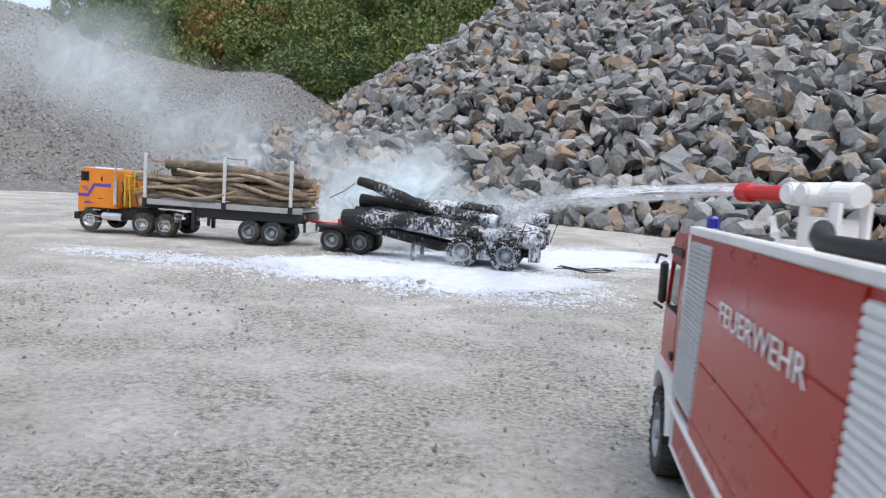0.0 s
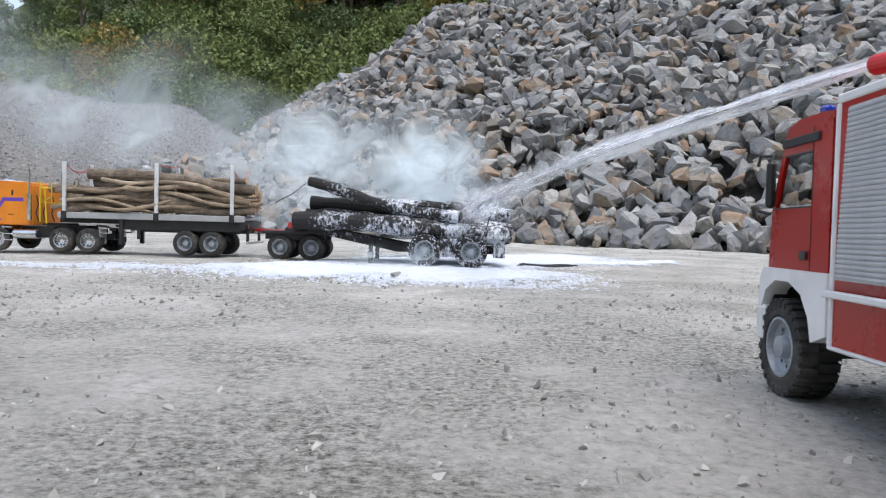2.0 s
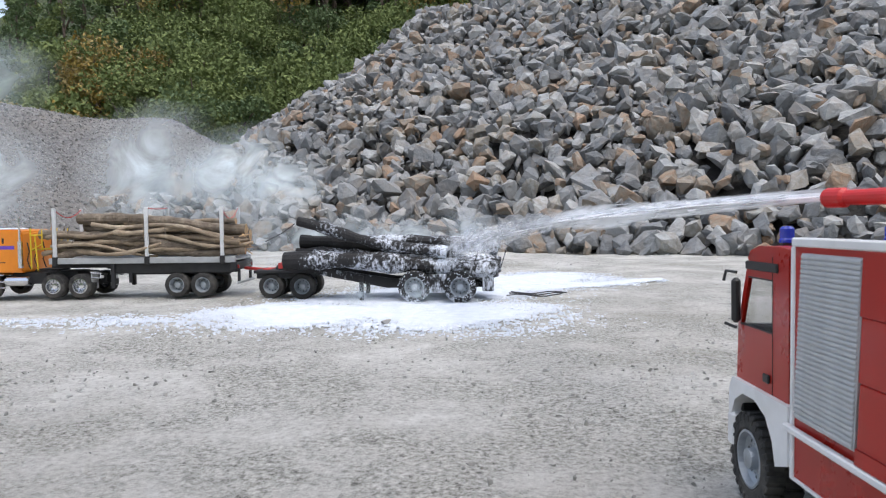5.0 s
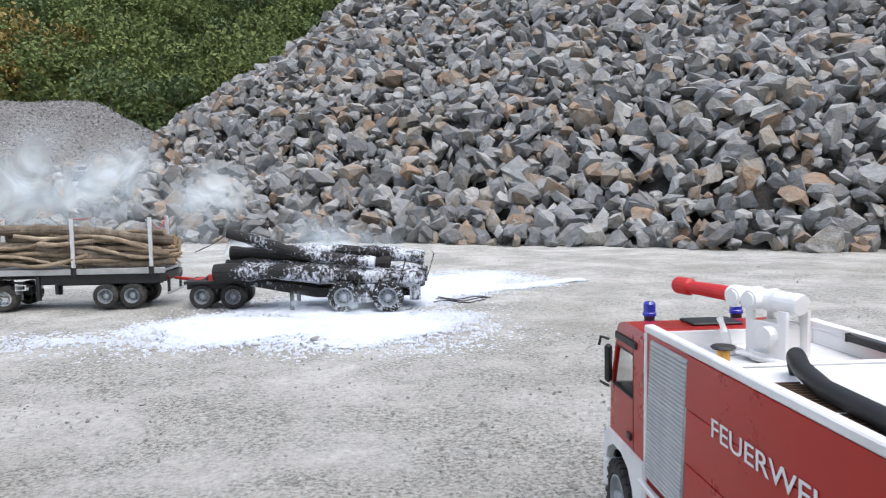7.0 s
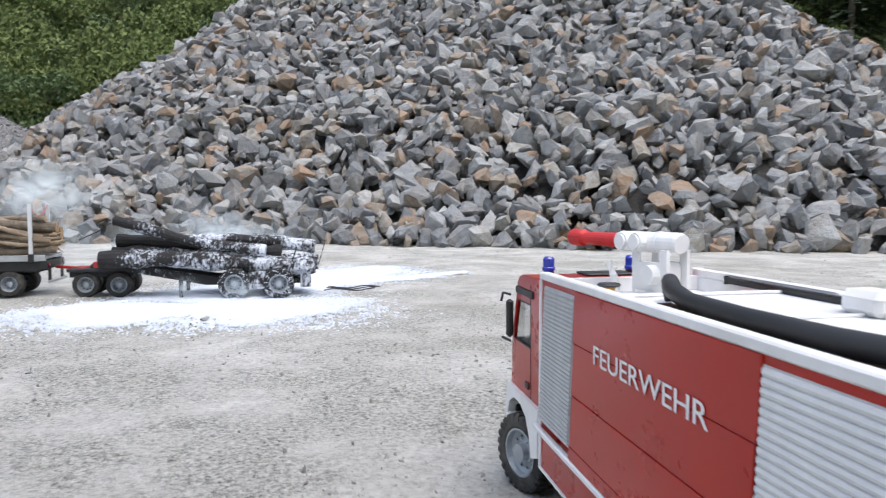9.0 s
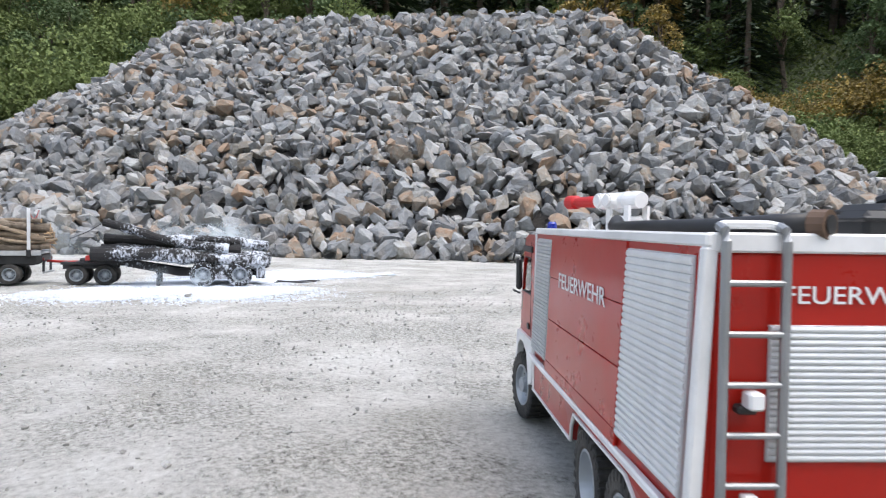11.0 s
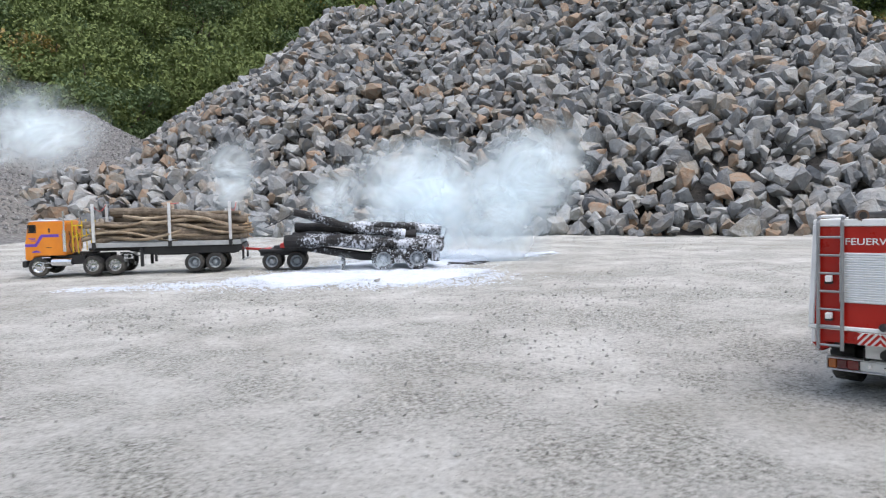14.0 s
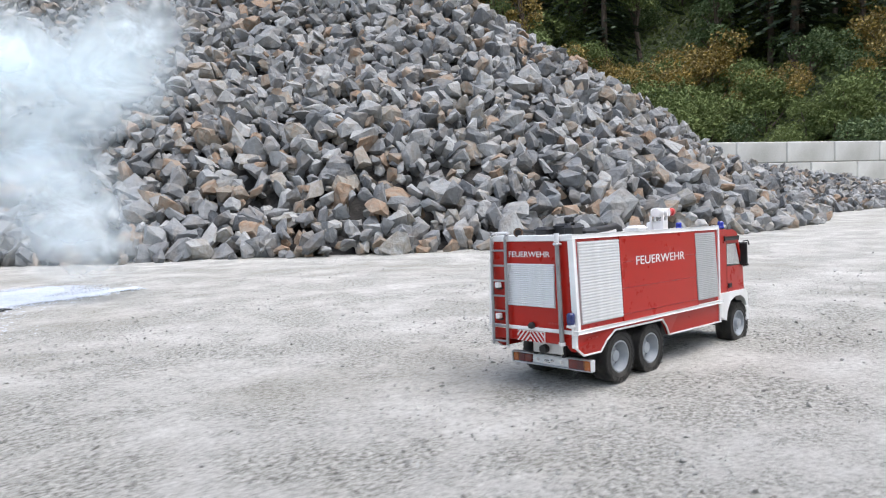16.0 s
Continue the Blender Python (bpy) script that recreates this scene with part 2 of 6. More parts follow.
# ---- ground ----
def build_ground():
    s = np.linspace(-1, 1, 300)
    step = np.sinh(s * 6.6) / np.sinh(6.6)
    gx, gy = np.meshgrid(0.9 + step * 420, 1.3 + step * 420, indexing="ij")
    d = np.hypot(gx - 0.9, gy - 1.3)
    z = ground_z(gx, gy)
    z = z + hill_height(gx, gy) + np.where(d > 60, -0.3, 0)
    n = len(s)
    verts = np.stack([gx, gy, z], -1).reshape(-1, 3)
    faces = [(i * n + j, (i + 1) * n + j, (i + 1) * n + j + 1, i * n + j + 1) for i in range(n - 1) for j in range(n - 1)]
    ob = mesh_object("ground", verts, faces, M_GROUND, smooth=True)
    ob.data.materials.append(M_HILL)
    far = (hill_height(gx, gy) > 0.15).reshape(-1)
    for k, f in enumerate(faces):
        if far[f[0]]:
            ob.data.polygons[k].material_index = 1
    tagged(ob, "pale grey gravel yard running up to a green slope", "ground", kind="structure")
    rng = np.random.default_rng(11)
    shapes = [hull_rock(rng, 0.6, 9, 5) for _ in range(10)]
    count = 20000
    px = np.concatenate([rng.uniform(-2.6, 4.6, count), rng.uniform(-0.6, 2.8, count)])
    py = np.concatenate([rng.uniform(0.2, 4.6, count), rng.uniform(0.2, 2.4, count)])
    clump = lumps(px, py, 0.5, 4) + rng.uniform(-0.8, 0.8, 2 * count) > 0
    px, py = px[clump], py[clump]
    size = 0.0026 + 0.0070 * rng.random(len(px)) ** 5 + np.where(rng.random(len(px)) > 0.997, 0.008, 0)
    pz = size * 0.12 + ground_z(px, py)
    peb = many("gravel", shapes, np.stack([px, py, pz], -1), rotations(rng, len(px)), size, rng.integers(0, 10, len(px)), M_PEBBLE)
    tagged(peb, "loose grey gravel and small stones on the yard", "gravel", kind="stuff")
    lone = mesh_object("stone", shapes[3][0] * np.array([0.026, 0.02, 0.022]) + np.array([0, 0, 0.008]), shapes[3][1], M_PEBBLE)
    lone.location = (0.337, 2.224, 0)
    tagged(lone, "single dark grey stone lying on the gravel", "stone")


def heap(name, height, x0, x1, y0, y1, step, material, sink=0.0):
    gx, gy = np.meshgrid(np.arange(x0, x1, step), np.arange(y0, y1, step), indexing="ij")
    z = height(gx, gy) - 0.06 - sink
    nx, ny = gx.shape
    verts = np.stack([gx, gy, z], -1).reshape(-1, 3)
    faces = [(i * ny + j, (i + 1) * ny + j, (i + 1) * ny + j + 1, i * ny + j + 1) for i in range(nx - 1) for j in range(ny - 1)
             if max(z[i, j], z[i + 1, j + 1], z[i, j + 1], z[i + 1, j]) > -0.08]
    return mesh_object(name, verts, faces, material, smooth=True)


def build_mounds():
    ob = heap("gravel_mound", mound_height, -15.5, 1.5, 2.0, 16.0, 0.09, M_CHIPS)
    tagged(ob, "grey heap of stone chippings with two rounded tops", "gravel heap", kind="structure")
    rng = np.random.default_rng(5)
    shapes = [hull_rock(rng, 0.7, 9, 5) for _ in range(6)]
    px, py = rng.uniform(-12, -1, 60000), rng.uniform(4, 11, 60000)
    h = mound_height(px, py)
    ok = h > 0.13
    px, py, h = px[ok], py[ok], h[ok]
    st = many("chippings", shapes, np.stack([px, py, h - 0.055], -1), rotations(rng, len(px)), 0.014 + 0.024 * rng.random(len(px)) ** 4,
              rng.integers(0, 6, len(px)), M_LOOSE, ob)
    st["kind"] = "stuff"


def build_pile():
    # sunken sheet under the rocks, coloured near black as the gaps' shade
    core = heap("rock_pile", pile_height, -7.0, 17.5, 3.2, 15.5, 0.13, M_GAP_SHADE, 0.16)
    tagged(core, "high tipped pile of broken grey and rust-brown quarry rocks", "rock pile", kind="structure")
    rng = np.random.default_rng(21)
    shapes = [hull_rock(rng, rng.uniform(0.36, 0.80)) for _ in range(26)]
    px, py, size, low = [], [], [], []
    for layer, (gap, lo, hi) in enumerate(((0.118, 0.10, 0.215), (0.108, 0.07, 0.13))):
        gx, gy = np.meshgrid(np.arange(-6.0, 17.0, gap), np.arange(3.3, 12.6, gap * 0.86))
        gx = (gx + rng.uniform(-0.075, 0.075, gx.shape)).ravel()
        gy = (gy + rng.uniform(-0.075, 0.075, gy.shape)).ravel()
        s = lo + (hi - lo) * rng.random(len(gx)) ** 1.6
        s = s * np.where(gx > 6.5, 0.72, 1.0)
        if layer == 0:
            s = s + np.where(rng.random(len(s)) > 0.95, 0.07, 0)
        px.append(gx), py.append(gy), size.append(s), low.append(np.full(len(gx), 0.05 * layer))
    px, py, size, low = map(np.concatenate, (px, py, size, low))
    h = pile_height(px, py)
    behind = np.where(px < 6.5, (py - 11.3) * 4.59 + (px - 0.38) * 2.8 > 6.5, py > 9.6)
    ok = (h > np.where(px > 6.5, 0.085, 0.09) + 0.05 * rng.random(len(h))) & ~behind
    px, py, size, low, h = px[ok], py[ok], size[ok], low[ok], h[ok]
    z = np.maximum(h - 0.075 - low + rng.uniform(-0.055, 0.055, len(h)) * (low == 0), size * 0.2)
    turn = rotations(rng, len(px))
    pick = rng.integers(0, 26, len(px))
    near = np.hypot(px - 1.6, (py - 3.6) * 1.3)
    order = np.argsort(near + 5 * (low > 0))
    first, rest = order[:300], order[300:]
    meshes = []
    for v, f in shapes:
        me = bpy.data.meshes.new("boulder")
        me.from_pydata([tuple(map(float, p)) for p in v], [], f)
        me.validate()
        me.materials.append(M_ROCK)
        meshes.append(me)
    for i in first:
        m = Matrix(turn[i].tolist()).to_4x4()
        m.translation = (px[i], py[i], z[i])
        share("boulder", meshes[pick[i]], m @ Matrix.Scale(float(size[i]), 4), core)
    st = many("boulders", shapes, np.stack([px, py, z], -1)[rest], turn[rest], size[rest], pick[rest], M_ROCK, core)
    st["kind"] = "stuff"


# ---- plants ----
def leaf_cloud(rng, centres, radii, count, size, long=1.4, lean=0.5):
    """Small folded leaves thickly set near the skins of several lumps."""
    k = rng.integers(0, len(centres), count)
    d = rng.normal(size=(count, 3))
    d /= np.linalg.norm(d, axis=1)[:, None]
    d[:, 2] = np.where(rng.random(count) < 0.6, np.abs(d[:, 2]), d[:, 2])
    r = radii[k] * (0.62 + 0.45 * rng.random(count))
    p = centres[k] + d * r[:, None] * np.array([1, 1, 0.9])
    turn = rotations(rng, count)
    s = size * rng.uniform(0.6, 1.4, count)
    quad = np.array([(-0.5 * long, 0, 0), (0, -0.42, 0.10), (0.5 * long, 0, 0), (0, 0.42, 0.10)])
    v = np.einsum("nij,qj->nqi", turn, quad) * s[:, None, None] + p[:, None]
    return v.reshape(-1, 3), [(4 * i, 4 * i + 1, 4 * i + 2, 4 * i + 3) for i in range(count)]


def tube(points, radii, sides=7):
    """A bent tapering tube along points, closed at both ends."""
    points = [Vector(p) for p in points]
    verts, faces = [], []
    ref = Vector((0.31, 0.17, 0.93))
    for i, p in enumerate(points):
        way = (points[min(i + 1, len(points) - 1)] - points[max(i - 1, 0)]).normalized()
        a = way.cross(ref if abs(way.dot(ref)) < 0.95 else Vector((1, 0, 0))).normalized()
        b = way.cross(a)
        for k in range(sides):
            t = 2 * math.pi * k / sides
            verts.append(p + (a * math.cos(t) + b * math.sin(t)) * radii[i])
    for i in range(len(points) - 1):
        for k in range(sides):
            faces.append((i * sides + k, i * sides + (k + 1) % sides, (i + 1) * sides + (k + 1) % sides, (i + 1) * sides + k))
    faces.append(tuple(reversed(range(sides))))
    faces.append(tuple(range((len(points) - 1) * sides, len(points) * sides)))
    return verts, faces


def joined(pieces):
    verts, faces, base = [], [], 0
    for v, f in pieces:
        verts += [tuple(map(float, p)) for p in v]
        faces += [tuple(i + base for i in q) for q in f]
        base += len(v)
    return verts, faces


def make_bush(seed, leaves, label, high=1.0, count=3400, size=0.048):
    rng = np.random.default_rng(seed)
    root = new("bush")
    tagged(root, label, "bush", "bushes on the slope")
    n = 9
    c = np.stack([rng.uniform(-0.65, 0.65, n), rng.uniform(-0.65, 0.65, n), rng.uniform(0.2, 1.05 * high, n)], -1)
    rad = rng.uniform(0.22, 0.5, n)
    v, f = leaf_cloud(rng, c, rad, count, size)
    mesh_object("crown", v, f, leaves, root)
    stems = [tube([(0.05 * k, 0, -0.1), tuple(c[k] * 0.5), tuple(c[k])], [0.03, 0.02, 0.008], 5) for k in range(5)]
    mesh_object("stem", *joined(stems), M_BARK, root)
    return root


def make_conifer(seed, tall):
    rng = np.random.default_rng(seed)
    root = new("conifer")
    tagged(root, "tall dark green spruce at the edge of the wood", "tree", "spruces above the slope")
    mesh_object("trunk", *tube([(0, 0, -0.3), (0, 0, tall * 0.5), (0.05, 0, tall)], [0.17, 0.10, 0.015], 7), M_BARK, root)
    verts, faces = [], []
    for lev in np.arange(tall * 0.10, tall, 0.36):
        reach = 0.25 + 1.75 * (1 - lev / tall) ** 0.85
        for a in rng.uniform(0, 6.28, 8):
            length = reach * rng.uniform(0.7, 1.15)
            for s in np.arange(0.12, 1.0, 0.16 / max(length, 0.4)):
                p = np.array([math.cos(a) * length * s, math.sin(a) * length * s, lev - 0.35 * length * s * s + rng.uniform(-0.06, 0.06)])
                w = rng.uniform(0.12, 0.24)
                t = a + rng.uniform(-0.9, 0.9)
                e, g = np.array([math.cos(t), math.sin(t), -0.35]) * w, np.array([-math.sin(t), math.cos(t), rng.uniform(-0.5, 0.1)]) * w * 0.45
                b = len(verts)
                verts += [p - e, p - g, p + e, p + g]
                faces.append((b, b + 1, b + 2, b + 3))
    mesh_object("crown", verts, faces, M_NEEDLE, root)
    return root


def make_tree(seed, leaves, label, tall=5.0):
    rng = np.random.default_rng(seed)
    root = new("tree")
    tagged(root, label, "tree", "leafy trees on the slope")
    limbs = [tube([(0, 0, -0.3), (0.1, 0.05, tall * 0.4), (0.0, 0.15, tall * 0.85)], [0.11, 0.08, 0.02], 7)]
    c, rad = [], []
    for k in range(13):
        a, z = rng.uniform(0, 6.28), rng.uniform(0.32, 1.0) * tall
        r = rng.uniform(0.25, 1.0) * (1.35 - z / tall)
        p = np.array([math.cos(a) * r, math.sin(a) * r, z])
        c.append(p), rad.append(rng.uniform(0.32, 0.6))
        limbs.append(tube([(0.05, 0.05, z * 0.6), tuple(p * 0.6 + np.array([0, 0, z * 0.32])), tuple(p)], [0.045, 0.03, 0.01], 5))
    mesh_object("trunk", *joined(limbs), M_BARK, root)
    v, f = leaf_cloud(rng, np.array(c), np.array(rad), 2200, 0.10)
    mesh_object("crown", v, f, leaves, root)
    return root


def build_plants():
    rng = np.random.default_rng(77)
    green = [make_bush(k, M_BUSH, "dense green leafy bush on the hillside") for k in (1, 2, 3)]
    dark = [make_bush(k, M_BUSH_DARK, "dark green bush on the hillside") for k in (4, 5)]
    dry = [make_bush(6, M_BUSH_DRY, "bush with yellow and orange autumn leaves")]
    spruce = [make_conifer(k, 9.0 + k) for k in (1, 2, 3)]
    leafy = [make_tree(11, M_BUSH_DARK, "dark green broadleaf tree on the slope"), make_tree(12, M_BUSH, "light green broadleaf tree on the slope"),
             make_tree(13, M_BUSH_DRY, "autumn tree with yellow-brown leaves")]
    used = set()

    def put(ob, az, d, size):
        x, y = 0.5 + d * math.sin(radians(az)), d * math.cos(radians(az))
        z = float(hill_height(np.array(x), np.array(y))) - 0.12
        m = pose(x, y, z, rng.uniform(-5, 5), rng.uniform(-5, 5), rng.uniform(0, 360))
        if ob not in used:
            used.add(ob)
            ob.matrix_basis = m
        else:
            ob = copy_thing(ob, m)
        ob.scale = (size, size, size * rng.uniform(0.85, 1.15))

    for az0, az1, n in ((-42, 12, 185), (22, 62, 112)):
        for _ in range(n):
            az = rng.uniform(az0, az1)
            d = rng.uniform(18.0, 28.0) + (5.0 if az > 20 else 0)
            r = rng.random()
            kind = dark if r < 0.25 else dry if r > (0.96 if az < 20 else 0.88) else green
            put(kind[rng.integers(len(kind))], az, d, rng.uniform(0.85, 1.75))
    for az0, az1, n in ((-21, 14, 42), (16, 64, 46)):
        for k in range(n):
            az = az0 + (az1 - az0) * (k + rng.random()) / n
            put(spruce[rng.integers(3)], az, rng.uniform(28.5, 38), rng.uniform(0.7, 1.15))
    for _ in range(110):
        az = rng.uniform(-41, -19)
        put(leafy[0 if rng.random() < 0.6 else 1], az, rng.uniform(26, 54), rng.uniform(0.7, 1.0) * (0.36 + 0.55 * (az + 41) / 22))
    for az0, az1, n in ((-23, 10, 24), (26, 62, 16)):
        for _ in range(n):
            r = rng.random()
            put(leafy[0 if r < 0.5 else 1 if r < 0.8 else 2], rng.uniform(az0, az1), rng.uniform(25, 29) + (2 if az0 > 0 else 0), rng.uniform(0.7, 1.15))

    # undergrowth between the bushes
    n = 90000
    az, d = np.radians(rng.uniform(-44, 66, n)), rng.uniform(17.2, 33.0, n)
    d = d + np.where(az > 0.3, 4.5, 0)
    c = np.stack([0.5 + d * np.sin(az), d * np.cos(az), np.zeros(n)], -1)
    c[:, 2] = hill_height(c[:, 0], c[:, 1]) + rng.uniform(-0.05, 0.32, n)
    turn, size = rotations(rng, n), rng.uniform(0.07, 0.16, n)
    quad = np.array([(-0.75, 0, 0), (0, -0.38, 0.12), (0.75, 0, 0), (0, 0.38, 0.12)])
    v = np.einsum("nij,qj->nqi", turn, quad) * size[:, None, None] + c[:, None]
    low = mesh_object("undergrowth", v.reshape(-1, 3), [(4 * i, 4 * i + 1, 4 * i + 2, 4 * i + 3) for i in range(n)], M_BUSH)
    tagged(low, "low green undergrowth covering the slope between bushes", "undergrowth", kind="stuff")


def build_wall():
    root = new("block_wall")
    tagged(root, "retaining wall of stacked pale concrete blocks", "wall", kind="structure")
    bm = bmesh.new()
    bmesh.ops.create_cube(bm, size=1.0)
    bmesh.ops.scale(bm, vec=(1.385, 0.5, 0.462), verts=bm.verts)
    bmesh.ops.bevel(bm, geom=bm.edges[:], offset=0.02, segments=1, affect="EDGES")
    me = bpy.data.meshes.new("block")
    bm.to_mesh(me)
    bm.free()
    me.materials.append(M_CONCRETE)
    a, b = Vector((9.0, 12.0, 0)), Vector((26.0, 9.9, 0))
    way = (b - a).normalized()
    turn = Matrix.Rotation(math.atan2(way.y, way.x), 4, "Z")
    for row in range(3):
        for k in range(12):
            p = a + way * (1.4 * k + 0.7 * (row % 2))
            share("block", me, Matrix.Translation((p.x, p.y, 0.235 + 0.47 * row)) @ turn, root)


build_ground()
build_mounds()
build_pile()
build_wall()
build_plants()


# ---- vehicle materials ----
M_RED = mat("red_paint", [(0.3, (0.35, 0.011, 0.006)), (0.7, (0.41, 0.015, 0.008))], scale=18, rough=0.30, coat=0.12, stain=(0.34, 0.018, 0.010), stain_scale=9, stain_amount=0.6)
M_RED.node_tree.nodes["Principled BSDF"].inputs["Specular IOR Level"].default_value = 0.3
M_REDTIP = plain("red_plastic", (0.50, 0.02, 0.02), 0.4)
M_WHITE = mat("white_paint", [(0.3, (0.72, 0.72, 0.72)), (0.7, (0.84, 0.84, 0.84))], scale=25, rough=0.4, stain=(0.6, 0.59, 0.56), stain_scale=14, stain_amount=0.5)
M_ALU = mat("aluminium_slat", [(0.3, (0.66, 0.67, 0.68)), (0.7, (0.80, 0.81, 0.82))], scale=40, rough=0.40, metal=0.25)
M_GREYSLAT = plain("grey_slat", (0.50, 0.51, 0.52), 0.45, 0.3)
M_STEEL = plain("grey_tube", (0.30, 0.31, 0.32), 0.4, 0.6)
M_CHROME = plain("chrome", (0.75, 0.76, 0.78), 0.14, 1.0, spread=0.06)
M_BLACK = plain("black_plastic", (0.018, 0.018, 0.019), 0.5, spread=0.4)
M_FRAME = plain("black_chassis", (0.02, 0.02, 0.022), 0.6, spread=0.5, bump=0.001)
M_RUBBER = mat("tyre_rubber", [(0.3, (0.018, 0.018, 0.018)), (0.7, (0.045, 0.043, 0.040))], scale=60, rough=0.85, bump=0.001, stain=(0.13, 0.12, 0.105), stain_scale=30, stain_amount=0.5)
M_RIM = plain("grey_rim", (0.36, 0.39, 0.42), 0.45, 0.4)
M_ORANGE = mat("orange_paint", [(0.3, (0.72, 0.22, 0.012)), (0.7, (0.82, 0.28, 0.02))], scale=20, rough=0.35, coat=0.4, stain=(0.6, 0.2, 0.05), stain_scale=16, stain_amount=0.3)
M_PURPLE = plain("purple_stripe", (0.13, 0.06, 0.42), 0.4)
M_YELLOW = plain("yellow_metal", (0.62, 0.42, 0.02), 0.5)
M_SILVER = plain("silver_rail", (0.48, 0.49, 0.50), 0.4, 0.5, bump=0.0005)
M_STAKE = plain("pale_stake", (0.66, 0.67, 0.68), 0.45, 0.2)
M_LAMPRED = plain("red_lens", (0.16, 0.010, 0.008), 0.2, coat=0.5)
M_LAMPDARK = plain("dark_red_lens", (0.10, 0.008, 0.010), 0.2, coat=0.5)
M_LAMPORANGE = plain("orange_lens", (0.42, 0.11, 0.012), 0.25, coat=0.5)
M_BLUE = plain("blue_lens", (0.015, 0.04, 0.42), 0.15, coat=0.6)
M_BLUEDARK = plain("dark_blue_lens", (0.01, 0.02, 0.12), 0.2, coat=0.5)
M_BRASS = plain("orange_fitting", (0.65, 0.33, 0.05), 0.4)
M_RUST = plain("brown_metal", (0.11, 0.065, 0.04), 0.6)
M_WOOD = mat("log_bark", [(0.25, (0.055, 0.042, 0.032)), (0.5, (0.16, 0.125, 0.092)), (0.75, (0.34, 0.285, 0.22))], scale=34, rough=0.9, bump=0.010, bump_scale=80,
             stain=(0.085, 0.065, 0.045), stain_scale=9, stain_amount=0.7, vary=0.25)
M_STICK = mat("peeled_branch", [(0.25, (0.13, 0.095, 0.06)), (0.5, (0.29, 0.225, 0.155)), (0.75, (0.46, 0.385, 0.29))], scale=30, rough=0.85, bump=0.006, bump_scale=90,
              stain=(0.13, 0.095, 0.065), stain_scale=11, stain_amount=0.7, vary=0.3)
M_CUT = mat("cut_wood", [(0.3, (0.36, 0.22, 0.11)), (0.7, (0.58, 0.40, 0.23))], scale=50, rough=0.85, bump=0.003)
M_REDPLATE = plain("red_drawbar", (0.42, 0.03, 0.025), 0.5, bump=0.001)

M_GLASS = bpy.data.materials.new("window_glass")
M_GLASS.use_nodes = True
M_GLASS.node_tree.nodes["Principled BSDF"].inputs["Transmission Weight"].default_value = 1.0
M_GLASS.node_tree.nodes["Principled BSDF"].inputs["Roughness"].default_value = 0.02
M_GLASS.node_tree.nodes["Principled BSDF"].inputs["IOR"].default_value = 1.1

# charred bark, caked with foam wherever the uneven noise says so
M_CHAR = bpy.data.materials.new("charred_bark_with_foam")
M_CHAR.use_nodes = True


def char_nodes(m, threshold):
    n, l = m.node_tree.nodes, m.node_tree.links
    b = n["Principled BSDF"]
    tc = n.new("ShaderNodeTexCoord")
    a = n.new("ShaderNodeTexNoise")
    a.inputs["Scale"].default_value, a.inputs["Detail"].default_value = 140.0, 9.0
    a.inputs["Roughness"].default_value = 0.68
    w = n.new("ShaderNodeTexNoise")
    w.inputs["Scale"].default_value, w.inputs["Detail"].default_value = 9.0, 3.0
    along = n.new("ShaderNodeVectorMath")
    along.operation = "MULTIPLY"
    along.inputs[1].default_value = (0.8, 1.0, 0.42)
    l.new(tc.outputs["Object"], along.inputs[0])
    l.new(along.outputs[0], a.inputs["Vector"])
    l.new(tc.outputs["Object"], w.inputs["Vector"])
    s = n.new("ShaderNodeMath")
    s.operation = "MULTIPLY_ADD"
    l.new(w.outputs["Fac"], s.inputs[0])
    s.inputs[1].default_value = 0.9
    l.new(a.outputs["Fac"], s.inputs[2])
    sp, more = n.new("ShaderNodeSeparateXYZ"), n.new("ShaderNodeMath")
    l.new(tc.outputs["Object"], sp.inputs[0])
    more.operation = "MULTIPLY_ADD"
    l.new(sp.outputs["X"], more.inputs[0])
    more.inputs[1].default_value = 0.26
    l.new(s.outputs[0], more.inputs[2])
    r = n.new("ShaderNodeMapRange")
    r.inputs["From Min"].default_value, r.inputs["From Max"].default_value = threshold - 0.01, threshold + 0.16
    l.new(more.outputs[0], r.inputs["Value"])
    mix = n.new("ShaderNodeMix")
    mix.data_type = "RGBA"
    l.new(r.outputs[0], mix.inputs["Factor"])
    mix.inputs[6].default_value, mix.inputs[7].default_value = (0.012, 0.011, 0.011, 1), (0.66, 0.70, 0.77, 1)
    l.new(mix.outputs[2], b.inputs["Base Color"])
    b.inputs["Roughness"].default_value = 0.7
    bp = n.new("ShaderNodeBump")
    bp.inputs["Strength"].default_value, bp.inputs["Distance"].default_value = 0.9, 0.006
    l.new(s.outputs[0], bp.inputs["Height"])
    l.new(bp.outputs[0], b.inputs["Normal"])


char_nodes(M_CHAR, 1.03)
M_CHARDRY = bpy.data.materials.new("charred_bark")
M_CHARDRY.use_nodes = True
char_nodes(M_CHARDRY, 1.17)


# ---- geometry of parts ----
def part(name, geo, material, parent, label="", smooth=False):
    ob = mesh_object(name, geo[0], geo[1], material, parent, smooth)
    if label:
        ob["label"] = label
    return ob


